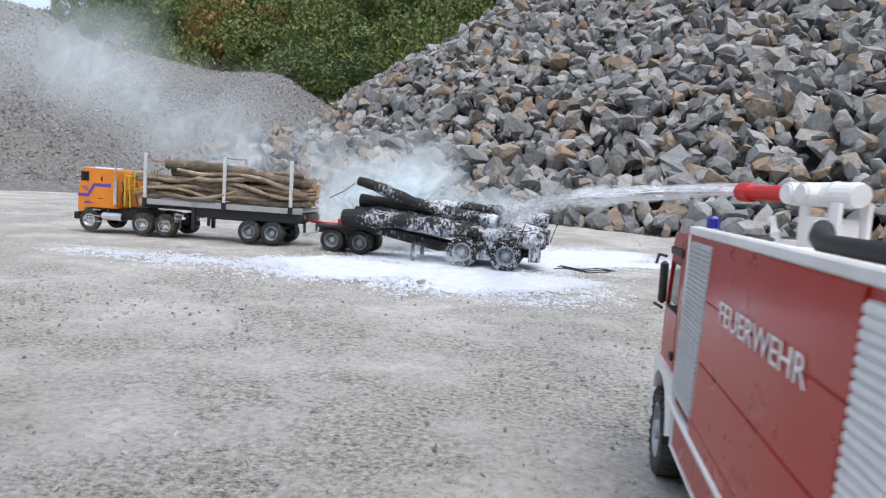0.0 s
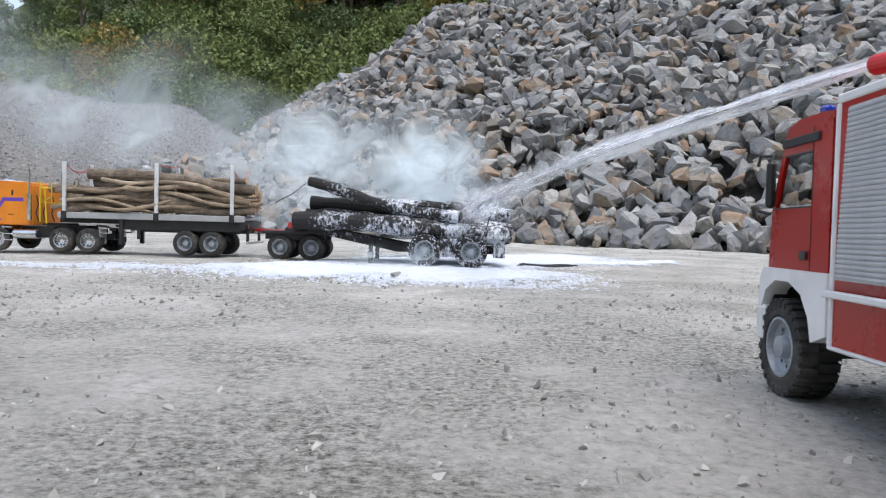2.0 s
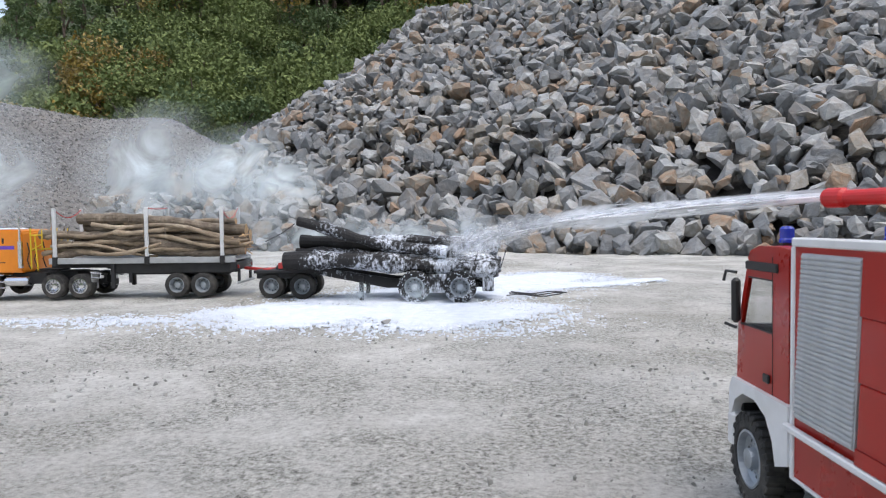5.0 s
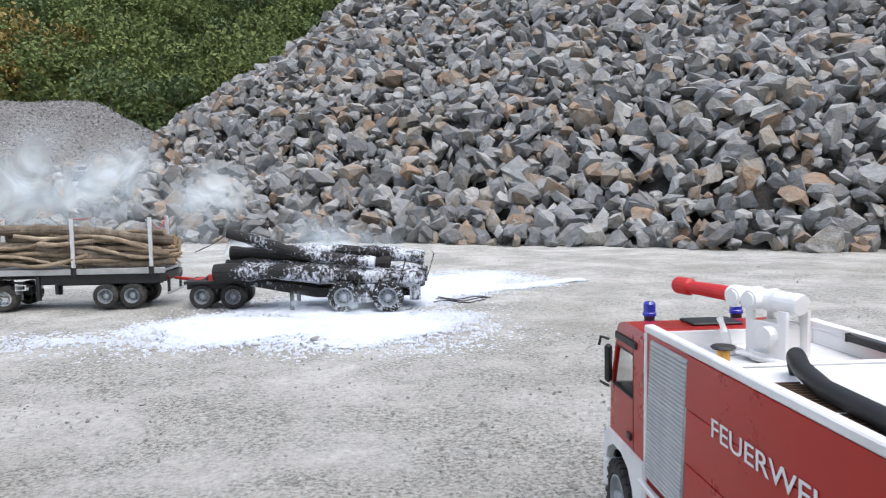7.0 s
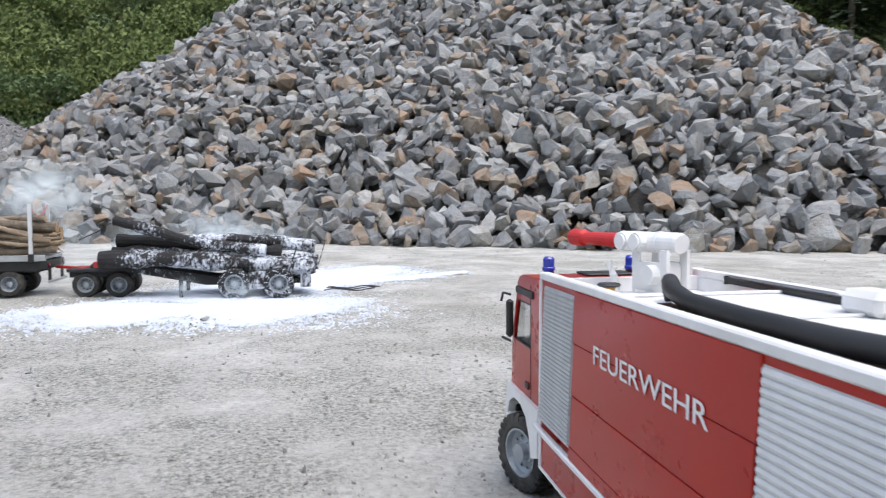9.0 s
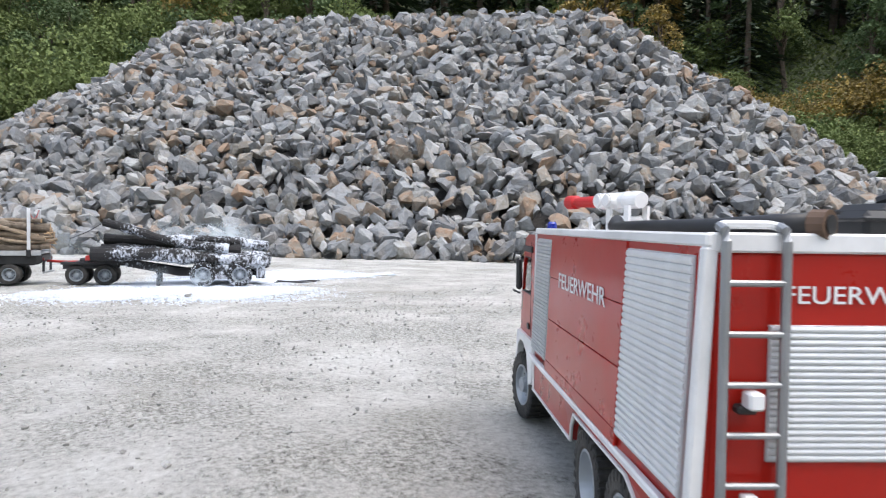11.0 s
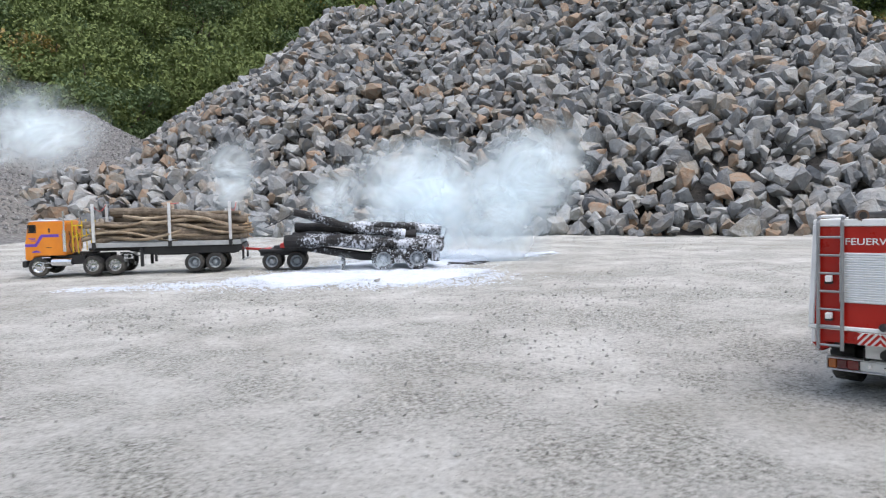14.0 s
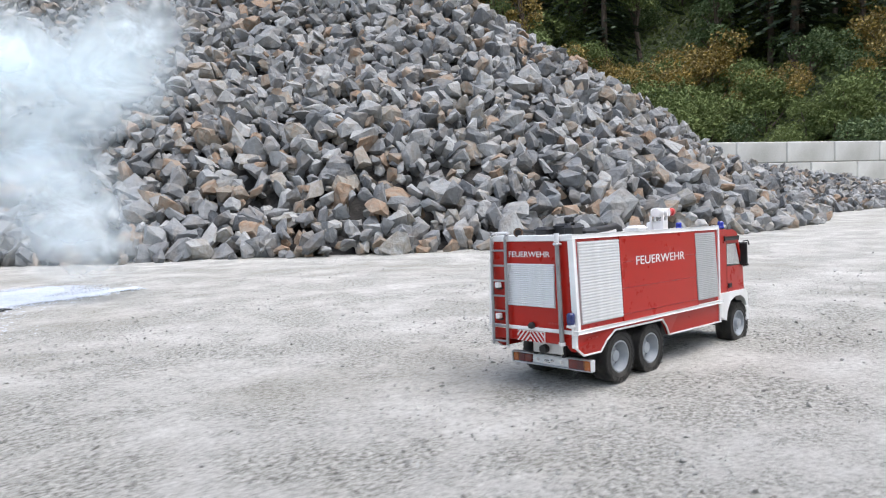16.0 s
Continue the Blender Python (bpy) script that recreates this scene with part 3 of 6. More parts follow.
def box(x0, x1, y0, y1, z0, z1, bevel=0.0012):
    """A box with chamfered edges."""
    bm = bmesh.new()
    bmesh.ops.create_cube(bm, size=1.0)
    for v in bm.verts:
        v.co = Vector((x0 if v.co.x < 0 else x1, y0 if v.co.y < 0 else y1, z0 if v.co.z < 0 else z1))
    b = min(bevel, 0.45 * min(abs(x1 - x0), abs(y1 - y0), abs(z1 - z0)))
    if b > 0:
        bmesh.ops.bevel(bm, geom=bm.edges[:], offset=b, segments=1, affect="EDGES")
    bm.verts.index_update()
    out = [tuple(v.co) for v in bm.verts], [tuple(v.index for v in f.verts) for f in bm.faces]
    bm.free()
    return out


def prism(outline, y0, y1, bevel=0.0):
    """An outline of (x, z) points drawn out along y."""
    bm = bmesh.new()
    vs = [bm.verts.new((x, y0, z)) for x, z in outline]
    f = bm.faces.new(vs)
    got = bmesh.ops.extrude_face_region(bm, geom=[f])
    bmesh.ops.translate(bm, vec=(0, y1 - y0, 0), verts=[v for v in got["geom"] if isinstance(v, bmesh.types.BMVert)])
    bmesh.ops.recalc_face_normals(bm, faces=bm.faces[:])
    if bevel:
        bmesh.ops.bevel(bm, geom=bm.edges[:], offset=bevel, segments=2, affect="EDGES")
    bm.verts.index_update()
    out = [tuple(v.co) for v in bm.verts], [tuple(v.index for v in f.verts) for f in bm.faces]
    bm.free()
    return out


def lathe(profile, sides=28, centre=(0, 0, 0)):
    """A profile of (radius, y) turned round the y axis."""
    verts, faces, n = [], [], len(profile)
    for k in range(sides):
        a = 2 * math.pi * k / sides
        verts += [(centre[0] + r * math.cos(a), centre[1] + y, centre[2] + r * math.sin(a)) for r, y in profile]
    for k in range(sides):
        for i in range(n - 1):
            j = (k + 1) % sides
            faces.append((k * n + i, k * n + i + 1, j * n + i + 1, j * n + i))
    return verts, faces


def rod(a, b, r, sides=10):
    return tube([a, b], [r, r], sides)


def moved(geo, m):
    return [tuple(m @ Vector(v)) for v in geo[0]], geo[1]


def make_wheel(parent, x, y, z, radius, width, outer, rim_material, lugs=False, tyre_material=None, dished=False):
    """A wheel as an Empty with tyre and rim; outer is +1 or -1, the side that shows along y."""
    hub = new("wheel")
    hub.parent = parent
    hub.matrix_basis = pose(x, y, z)
    h, r, q = width / 2, radius, radius * 0.60
    pr = [(q, -h * 0.85), (q * 1.12, -h), (r * 0.93, -h * 0.96), (r * (0.985 if not lugs else 0.95), -h * 0.72), (r * (1 if not lugs else 0.955), -h * 0.35),
          (r * (1 if not lugs else 0.955), h * 0.35), (r * (0.985 if not lugs else 0.95), h * 0.72), (r * 0.93, h * 0.96), (q * 1.12, h), (q, h * 0.85)]
    pieces = [lathe(pr, 36)]
    count = 26 if lugs else 34
    for k in range(count):
        a = 2 * math.pi * k / count
        for side in (-1, 1):
            t = Matrix.Rotation(-a - (math.pi / count if side > 0 else 0), 4, "Y")
            if lugs:
                pieces.append(moved(box(r * 0.93, r * 1.0, side * h * 0.05, side * h * 0.98, -r * 0.075, r * 0.075, 0.0008), t))
                pieces.append(moved(box(r * 0.80, r * 0.955, side * h * 0.90, side * h * 1.03, -r * 0.05, r * 0.05, 0.0006), t))
            else:
                pieces.append(moved(box(r * 0.97, r * 1.005, side * h * 0.12, side * h * 0.80, -r * 0.05, r * 0.05, 0.0), t))
    part("tyre", joined(pieces), tyre_material or M_RUBBER, hub)
    s = outer
    deep = -0.35 if dished else 0.15
    rp = [(q * 1.03, s * h * 0.95), (q * 0.95, s * h * 0.97), (q * 0.88, s * h * 0.6), (q * 0.72, s * h * (0.25 + deep)), (q * 0.50, s * h * (0.35 + deep)), (q * 0.40, s * h * (0.45 + deep)),
          (q * 0.36, s * h * (0.85 + deep)), (q * 0.12, s * h * (0.92 + deep)), (0.0002, s * h * (0.92 + deep))]
    rim = part("rim", lathe(rp, 28), rim_material, hub, smooth=False)
    for k in range(8):
        a = 2 * math.pi * k / 8
        ob = part("bolt", moved(lathe([(0.0001, s * 0.0016), (q * 0.045, s * 0.0014), (q * 0.05, 0)], 6), pose(q * 0.52 * math.cos(a), s * h * (0.40 + deep), q * 0.52 * math.sin(a))), M_CHROME, rim)
    for k in range(10):
        a = 2 * math.pi * (k + 0.5) / 10
        part("vent_hole", moved(lathe([(0.0001, s * 0.0008), (q * 0.07, s * 0.0006)], 8), pose(q * 0.66 * math.cos(a), s * h * (0.33 + deep), q * 0.66 * math.sin(a))), M_BLACK, rim)
    return hub


def lettering(text, size, length, material, parent, m, name="lettering", label=""):
    """Raised words of the given height and length, centred on m."""
    cu = bpy.data.curves.new(name, "FONT")
    cu.body, cu.size, cu.extrude, cu.offset, cu.align_x = text, size, 0.00015, size * 0.004, "CENTER"
    tmp = bpy.data.objects.new("tmp", cu)
    me = bpy.data.meshes.new_from_object(tmp)
    bpy.data.objects.remove(tmp)
    me.materials.clear()
    me.materials.append(material)
    xs, ys = [v.co.x for v in me.vertices], [v.co.y for v in me.vertices]
    for v in me.vertices:
        v.co.x = (v.co.x - (min(xs) + max(xs)) / 2) * length / (max(xs) - min(xs))
        v.co.y = (v.co.y - min(ys)) * size / (max(ys) - min(ys))
    ob = new(name, me)
    ob.parent, ob.matrix_basis = parent, m
    if label:
        ob["label"] = label
    return ob


def slats(parent, count, start, step, geo, material, turn=None):
    """A roller shutter: slats on one shared mesh."""
    me = bpy.data.meshes.new("slat")
    me.from_pydata([tuple(map(float, v)) for v in geo[0]], [], geo[1])
    me.validate()
    me.materials.append(material)
    for k in range(count):
        share("slat", me, (turn or Matrix()) @ Matrix.Translation((start[0] + step[0] * k, start[1] + step[1] * k, start[2] + step[2] * k)), parent)


def slat_geo(x0, x1, h, depth):
    """One rounded slat along x, bulging towards -y."""
    prof = [(-h / 2, 0), (-h * 0.38, -depth * 0.7), (0, -depth), (h * 0.38, -depth * 0.7), (h / 2, 0)]
    verts = [(x, y, z) for x in (x0, x1) for z, y in prof]
    return verts, [(i, i + 1, 6 + i, 5 + i) for i in range(4)] + [(0, 5, 9, 4), (4, 3, 2, 1, 0), (5, 6, 7, 8, 9)]


# ---- fire engine: x forward, y to its left, origin on the ground between the rear axles ----
def lean(geo):
    """Side walls slope inwards above the waist rail and tuck under below it."""
    out = []
    for x, y, z in geo[0]:
        k = 1 - 0.077 * (z - 0.095) / 0.155 if z > 0.095 else 1 - 0.06 * (0.095 - z) / 0.040
        out.append((x, y * k, z))
    return out, geo[1]


def build_fire_truck():
    root = new("fire_engine")
    tagged(root, "red and white model fire engine with roof foam monitor", "fire truck")
    rear, front, hw, ht = -0.1885, 0.3160, 0.0922, 0.0850
    # side walls, with the wheel arches cut from the skirts
    for side in (1, -1):
        y0, y1 = side * (hw - 0.006), side * hw
        line = [(front, 0.0525), (front, 0.244), (rear, 0.244), (rear, 0.070), (-0.166, 0.0555), (-0.118, 0.0550), (-0.104, 0.072), (-0.082, 0.0865),
                (0.074, 0.0855), (0.091, 0.072), (0.106, 0.0535)]
        part("side_wall", lean(prism(line, y0, y1)), M_RED, root, "red painted side wall")
        # white edging along the skirt
        low = [(front, 0.0525), (0.106, 0.0535), (0.091, 0.072), (0.074, 0.0855), (-0.082, 0.0865), (-0.104, 0.072), (-0.118, 0.0550), (-0.166, 0.0555), (rear, 0.070)]
        for a, b in zip(low, low[1:]):
            part("edge_strip", lean(rod((a[0], side * (hw + 0.0005), a[1]), (b[0], side * (hw + 0.0005), b[1]), 0.0019, 6)), M_WHITE, root)
        part("lower_trim", box(rear - 0.002, front + 0.001, side * (hw - 0.004), side * (hw + 0.0022), 0.0920, 0.0978), M_WHITE, root, "white trim rail")
        part("top_rail", lean(box(rear - 0.002, front + 0.001, side * (hw - 0.0085), side * (hw + 0.0016), 0.2428, 0.2500)), M_WHITE, root, "white roof rail")
        part("front_post", lean(box(front - 0.0045, front + 0.0015, side * (hw - 0.004), side * (hw + 0.0018), 0.0525, 0.2428)), M_WHITE, root)
        part("rear_post", lean(box(rear - 0.002, rear + 0.006, side * (hw - 0.0062), side * (hw + 0.0018), 0.0978, 0.2428)), M_WHITE, root)
        # rear and front roller shutters
        turn = Matrix.Rotation(math.pi, 4, "Z") if side > 0 else Matrix()
        sx = -1 if side > 0 else 1
        for n0, n1, count, material in ((-0.1745, -0.0570, 27, M_ALU), (0.2135, 0.2985, 34, M_GREYSLAT)):
            z0, z1 = 0.1075, 0.2370
            part("shutter_recess", lean(box(n0 - 0.001, n1 + 0.001, side * (hw - 0.003), side * (hw + 0.0006), z0 - 0.001, z1 + 0.001, 0.0003)), M_GREYSLAT, root)
            h = (z1 - z0) / count
            a, b = sorted((n0 * sx, n1 * sx))
            zm = z0 + h / 2
            first, last = lean(([(0, hw + 0.0004, zm), (0, hw + 0.0004, z1)], []))[0]
            slats(root, count, (0, -first[1], zm), (0, (first[1] - last[1]) / (count - 0.5), h), slat_geo(a, b, h, 0.0016), material, turn)
        # boards between the shutters, of slightly different length
        for a, b, z0, z1, d in ((-0.0555, 0.2125, 0.1985, 0.2425, 0.0014), (-0.0540, 0.2105, 0.1540, 0.1980, 0.0011), (-0.0550, 0.2080, 0.1100, 0.1535, 0.0014), (-0.0555, 0.2110, 0.0982, 0.1095, 0.0011)):
            part("panel_board", lean(box(a, b, side * (hw - 0.002), side * (hw + d), z0, z1, 0.0005)), M_RED, root)
        at = lean(([(0, hw + 0.0020, 0.1980)], []))[0][0][1]
        rot = Matrix.Translation((0.0743 if side > 0 else 0.0800, side * at, 0.1910)) @ Euler((radians(90), 0, radians(180 if side > 0 else 0))).to_matrix().to_4x4()
        lettering("FEUERWEHR", 0.0148, 0.173, M_WHITE, root, rot, label="white FEUERWEHR lettering")
        for k in range(3):
            part("small_print", lean(box(-0.160 + 0.011 * k, -0.152 + 0.011 * k, side * hw, side * (hw + 0.0008), 0.080, 0.0822, 0.0002)), M_REDPLATE, root)
    # closing walls
    part("front_wall", lean(box(front - 0.006, front, -(hw - 0.006), hw - 0.006, 0.0525, 0.244)), M_RED, root)
    part("rear_wall", lean(box(rear, rear + 0.005, -(hw - 0.0062), hw - 0.0062, 0.0735, 0.240)), M_RED, root, "red rear wall")
    part("rear_top_bar", box(rear - 0.0022, rear + 0.006, -(ht - 0.0005), ht - 0.0005, 0.2400, 0.2504), M_WHITE, root)
    part("rear_trim", box(rear - 0.003, rear + 0.004, -(hw - 0.0005), hw - 0.0005, 0.0918, 0.0980), M_WHITE, root)
    for s in (1, -1):
        part("corner_skirt", prism([(rear + 0.0005, 0.0735), (rear + 0.0005, 0.0915), (rear + 0.005, 0.0915), (rear + 0.012, 0.062)], s * 0.070, s * 0.0850), M_RED, root)
        part("skirt_edge", box(rear - 0.0018, rear + 0.003, s * 0.0835, s * 0.0895, 0.0715, 0.0916), M_WHITE, root)
    # rear shutter, lettering, chevrons
    part("shutter_recess", box(rear - 0.0012, rear + 0.001, -0.0510, 0.0522, 0.1318, 0.2030, 0.0003), M_GREYSLAT, root)
    turn = Matrix.Rotation(-math.pi / 2, 4, "Z")
    slats(root, 21, (0, rear - 0.0012, 0.1340), (0, 0, 0.00334), slat_geo(-0.0515, 0.0503, 0.0033, 0.0015), M_ALU, turn)
    m = Matrix.Translation((rear - 0.0008, 0.0010, 0.2140)) @ Euler((radians(90), 0, radians(-90))).to_matrix().to_4x4()
    lettering("FEUERWEHR", 0.0092, 0.087, M_WHITE, root, m, label="white FEUERWEHR lettering on the rear")
    for k in range(4):
        part("small_print", box(rear - 0.0006, rear, -0.040 - 0.006 * k, -0.036 - 0.006 * k, 0.1050, 0.1078, 0.0), M_REDPLATE, root)
    zb, zt, hp = 0.0738, 0.0910, 0.0286
    plate = part("chevron_plate", box(rear - 0.0035, rear, -hp, hp, zb, zt, 0.0004), M_WHITE, root, "red and white chevron warning plate")
    run = 0.0145
    for s in (1, -1):
        for k in range(5):
            y = -0.0105 + 0.0084 * k
            out = [(y, zt - 0.0003), (y + 0.0046, zt - 0.0003), (y + 0.0046 + run, zb + 0.0003), (y + run, zb + 0.0003)]
            clip = [(max(0.0, min(hp - 0.0003, a)), b) for a, b in out]
            fix = []
            for (a, b), (c, d) in zip(out, clip):
                top = b > (zb + zt) / 2
                if a < c and top:
                    d = b - (c - a) / run * (zt - zb - 0.0006)
                elif a > c and not top:
                    d = b + (a - c) / run * (zt - zb - 0.0006)
                fix.append((s * c, min(max(d, zb + 0.0003), zt - 0.0003)))
            if abs(fix[0][0]) >= hp - 0.0004:
                continue
            part("chevron_stripe", ([(rear - 0.0037 - d, a, b) for d in (0.0, 0.0004) for a, b in fix], [(4, 5, 6, 7), (0, 1, 5, 4), (1, 2, 6, 5), (2, 3, 7, 6), (3, 0, 4, 7)]), M_RED, plate)
    # ladder on the rear wall
    lad = new("ladder")
    lad.parent = root
    lad["label"] = "grey tubular access ladder"
    for y in (0.0783, 0.0470):
        part("rail", tube([(rear - 0.0075, y, 0.0635), (rear - 0.0070, y, 0.246), (rear - 0.005, y, 0.2515), (rear + 0.002, y, 0.2535)], [0.0026] * 4, 8), M_STEEL, lad)
    part("top_bow", tube([(rear + 0.002, 0.0783, 0.2535), (rear + 0.004, 0.0745, 0.2545), (rear + 0.004, 0.0510, 0.2545), (rear + 0.002, 0.0470, 0.2535)], [0.0024] * 4, 8), M_WHITE, lad)
    for k in range(7):
        part("rung", rod((rear - 0.0075, 0.0783, 0.0700 + 0.0258 * k), (rear - 0.0075, 0.0470, 0.0700 + 0.0258 * k), 0.0018, 8), M_STEEL, lad)
    for z in (0.113, 0.166):
        part("clip", box(rear - 0.0145, rear - 0.004, 0.0595, 0.0675, z - 0.0045, z + 0.0045), M_WHITE, root)
        part("clip_base", box(rear - 0.008, rear, 0.0600, 0.0705, z - 0.0080, z - 0.0035), M_BLACK, root)
    # pole, beacon, hook
    part("pole", tube([(rear - 0.0075, -0.0672, 0.077), (rear - 0.0075, -0.0622, 0.2380)], [0.0040, 0.0036], 10), M_STEEL, root, "grey tube on the rear wall")
    part("pole_top", tube([(rear - 0.0075, -0.0622, 0.2382), (rear - 0.0075, -0.0618, 0.2530)], [0.0044, 0.0042], 10), M_ALU, root)
    part("pole_cap", rod((rear - 0.0075, -0.0673, 0.0735), (rear - 0.0075, -0.0672, 0.0790), 0.0056), M_ALU, root)
    part("pole_clamp", box(rear - 0.012, rear, -0.0675, -0.0565, 0.2340, 0.2375), M_ALU, root)
    bc = part("side_beacon", lathe([(0.0002, -0.009), (0.0056, -0.009), (0.0066, -0.005), (0.0066, 0.006), (0.0045, 0.009), (0.0002, 0.0095)], 14), M_BLUEDARK, root, "dark blue flashing lamp")
    bc.matrix_basis = pose(rear - 0.0075, -0.0852, 0.1185, 90)
    part("beacon_bracket", box(rear - 0.012, rear - 0.001, -0.0900, -0.0790, 0.1035, 0.1085), M_WHITE, root)
    part("beacon_stay", box(rear - 0.007, rear - 0.003, -0.0880, -0.0850, 0.0900, 0.1035), M_ALU, root)
    hook = part("tow_hook", lathe([(0.0002, -0.006), (0.004, -0.0055), (0.0056, -0.002), (0.0056, 0.003), (0.003, 0.006)], 12), M_BLACK, root)
    hook.matrix_basis = pose(rear - 0.005, -0.004, 0.1010, 0, 0, -90)
    # bumper with lamps, set back under the body
    bx, b0, b1, bw = -0.1415, 0.0232, 0.0434, 0.0825
    part("bumper_frame", joined([box(bx - 0.002, bx + 0.010, -bw, bw, b1 - 0.0024, b1), box(bx - 0.002, bx + 0.010, -bw, bw, b0, b0 + 0.0024),
                                 box(bx - 0.002, bx + 0.010, -bw - 0.0024, -bw, b0, b1), box(bx - 0.002, bx + 0.010, bw, bw + 0.0024, b0, b1)]), M_ALU, root, "bare metal rear bumper frame")
    part("bumper_plate", box(bx + 0.001, bx + 0.008, -0.0370, 0.0395, b0 + 0.0026, b1 - 0.0026), M_ALU, root)
    for y in (-0.024, 0.026):
        part("bumper_bolt", rod((bx + 0.001, y, 0.0335), (bx - 0.0012, y, 0.0335), 0.0030, 8), M_CHROME, root)
    part("hitch", tube([(bx + 0.001, -0.006, 0.0345), (bx - 0.006, -0.002, 0.0335), (bx - 0.008, 0.006, 0.0350)], [0.003, 0.003, 0.0016], 8), M_CHROME, root)
    part("tow_plate", box(-0.150, -0.146, -0.0330, 0.0300, 0.0475, 0.0690), M_ALU, root)
    part("tow_socket", rod((-0.150, 0.0015, 0.0560), (-0.160, 0.0015, 0.0555), 0.0075, 14), M_BLACK, root)
    for s in (1, -1):
        part("tail_lamp", box(bx - 0.0012, bx + 0.008, s * 0.0405, s * 0.0560, b0 + 0.0030, b1 - 0.0030), M_LAMPRED, root, "red tail lamp")
        part("brake_lamp", box(bx - 0.0012, bx + 0.008, s * 0.0565, s * 0.0700, b0 + 0.0030, b1 - 0.0030), M_LAMPDARK, root, "dark red brake lamp")
        part("indicator", box(bx - 0.0012, bx + 0.008, s * 0.0705, s * 0.0815, b0 + 0.0030, b1 - 0.0030), M_LAMPORANGE, root, "orange indicator lamp")
        part("bumper_bracket", box(bx + 0.008, -0.110, s * 0.026, s * 0.034, 0.030, 0.045), M_FRAME, root)
    # roof deck with its gear
    di = ht - 0.0075
    part("roof_deck", box(rear + 0.004, 0.168, -di, di, 0.234, 0.2420), M_WHITE, root, "white roof deck")
    part("roof_well", box(0.1685, front - 0.005, -di, di, 0.224, 0.2290), M_WHITE, root)
    for s in (1, -1):
        part("well_lining", box(0.1686, front - 0.0062, s * (di - 0.0005), s * (di + 0.0020), 0.2292, 0.2424, 0.0004), M_WHITE, root)
    part("well_front", box(front - 0.0088, front - 0.0061, -di, di, 0.2292, 0.2440, 0.0004), M_WHITE, root)
    part("well_floor", box(0.262, 0.303, 0.005, 0.072, 0.2292, 0.2310), M_GREYSLAT, root)
    part("well_mat", box(0.172, 0.225, -0.072, -0.030, 0.2292, 0.2310), M_RED, root)
    part("deck_edge", box(0.1635, 0.1680, -di, di, 0.2421, 0.2450), M_WHITE, root)
    for x in (0.040, -0.075):
        part("deck_seam", box(x, x + 0.0024, -di, di, 0.2421, 0.2446, 0.0006), M_WHITE, root)
    grate = part("grating", box(-0.170, 0.115, 0.049, 0.076, 0.2421, 0.2432, 0.0003), M_FRAME, root, "dark wire grating along the roof edge")
    bar = box(-0.0006, 0.0006, 0.050, 0.075, 0.2433, 0.2450, 0.0)
    me = bpy.data.meshes.new("grate_bar")
    me.from_pydata(bar[0], [], bar[1])
    me.materials.append(M_RUST)
    for k in range(47):
        share("grate_bar", me, pose(-0.166 + 0.006 * k, 0, 0), grate)
    part("dark_rail", box(0.03, 0.25, -(di - 0.004), -(di - 0.001), 0.2421, 0.2475), M_BLACK, root)
    part("white_case", box(0.028, 0.064, -0.072, -0.046, 0.2424, 0.2590, 0.004), M_WHITE, root, "white box on the roof")
    part("case_lid", box(0.0275, 0.0645, -0.0725, -0.0455, 0.2535, 0.2552, 0.0006), M_WHITE, root)
    part("case_lens", rod((0.064, -0.059, 0.250), (0.071, -0.059, 0.250), 0.0055, 12), M_BLACK, root)
    for x0, x1, y0, y1, z in ((-0.178, -0.150, -0.030, -0.004, 0.2630), (-0.158, -0.112, -0.054, -0.028, 0.2680), (-0.176, -0.146, -0.079, -0.060, 0.2650), (-0.100, -0.060, -0.050, -0.020, 0.2570)):
        part("gear_box", box(x0, x1, y0, y1, 0.2425, z, 0.003), M_BLACK, root, "black equipment box on the roof")
        part("gear_lid", box(x0 - 0.0015, x1 + 0.0015, y0 - 0.0015, y1 + 0.0015, z - 0.006, z - 0.003, 0.001), M_BLACK, root)
    part("gear_arm", tube([(-0.135, -0.040, 0.2690), (-0.150, -0.048, 0.2745), (-0.165, -0.070, 0.2745), (-0.168, -0.074, 0.266)], [0.0042] * 4, 8), M_BLACK, root)
    part("hose", tube([(0.139, 0.034, 0.243), (0.1405, 0.036, 0.2535), (0.133, 0.040, 0.2575), (0.112, 0.048, 0.2535), (0.070, 0.057, 0.2505), (0.0, 0.0625, 0.2510), (-0.07, 0.061, 0.2515),
                       (-0.125, 0.052, 0.2520), (-0.165, 0.038, 0.2540), (-0.184, 0.026, 0.2550)],
                      [0.0066] * 10, 12), M_BLACK, root, "thick black suction hose", smooth=True)
    part("hose_coupling", rod((-0.1825, 0.027, 0.2550), (-0.190, 0.022, 0.2550), 0.0080, 14), M_RUST, root)
    part("hose_mouth", rod((-0.1890, 0.0227, 0.2550), (-0.1908, 0.0215, 0.2550), 0.0052, 14), M_BLACK, root)
    part("valve_wheel", lathe([(0.0002, 0.002), (0.009, 0.002), (0.0105, 0.0005), (0.009, -0.001)], 16), M_BLACK, root).matrix_basis = pose(0.220, 0.053, 0.2460, 90)
    part("valve_body", rod((0.220, 0.053, 0.229), (0.220, 0.053, 0.2445), 0.0055), M_BRASS, root)
    # foam monitor: white pipework and a red barrel over the cab
    mon = new("foam_monitor")
    mon.parent = root
    mon["label"] = "white foam monitor with a red barrel"
    mon.matrix_basis = pose(0.236, 0.001, 0.004, 0, 0, 17)
    part("pedestal", box(-0.020, 0.014, -0.012, 0.012, 0.229, 0.2600, 0.003), M_WHITE, mon)
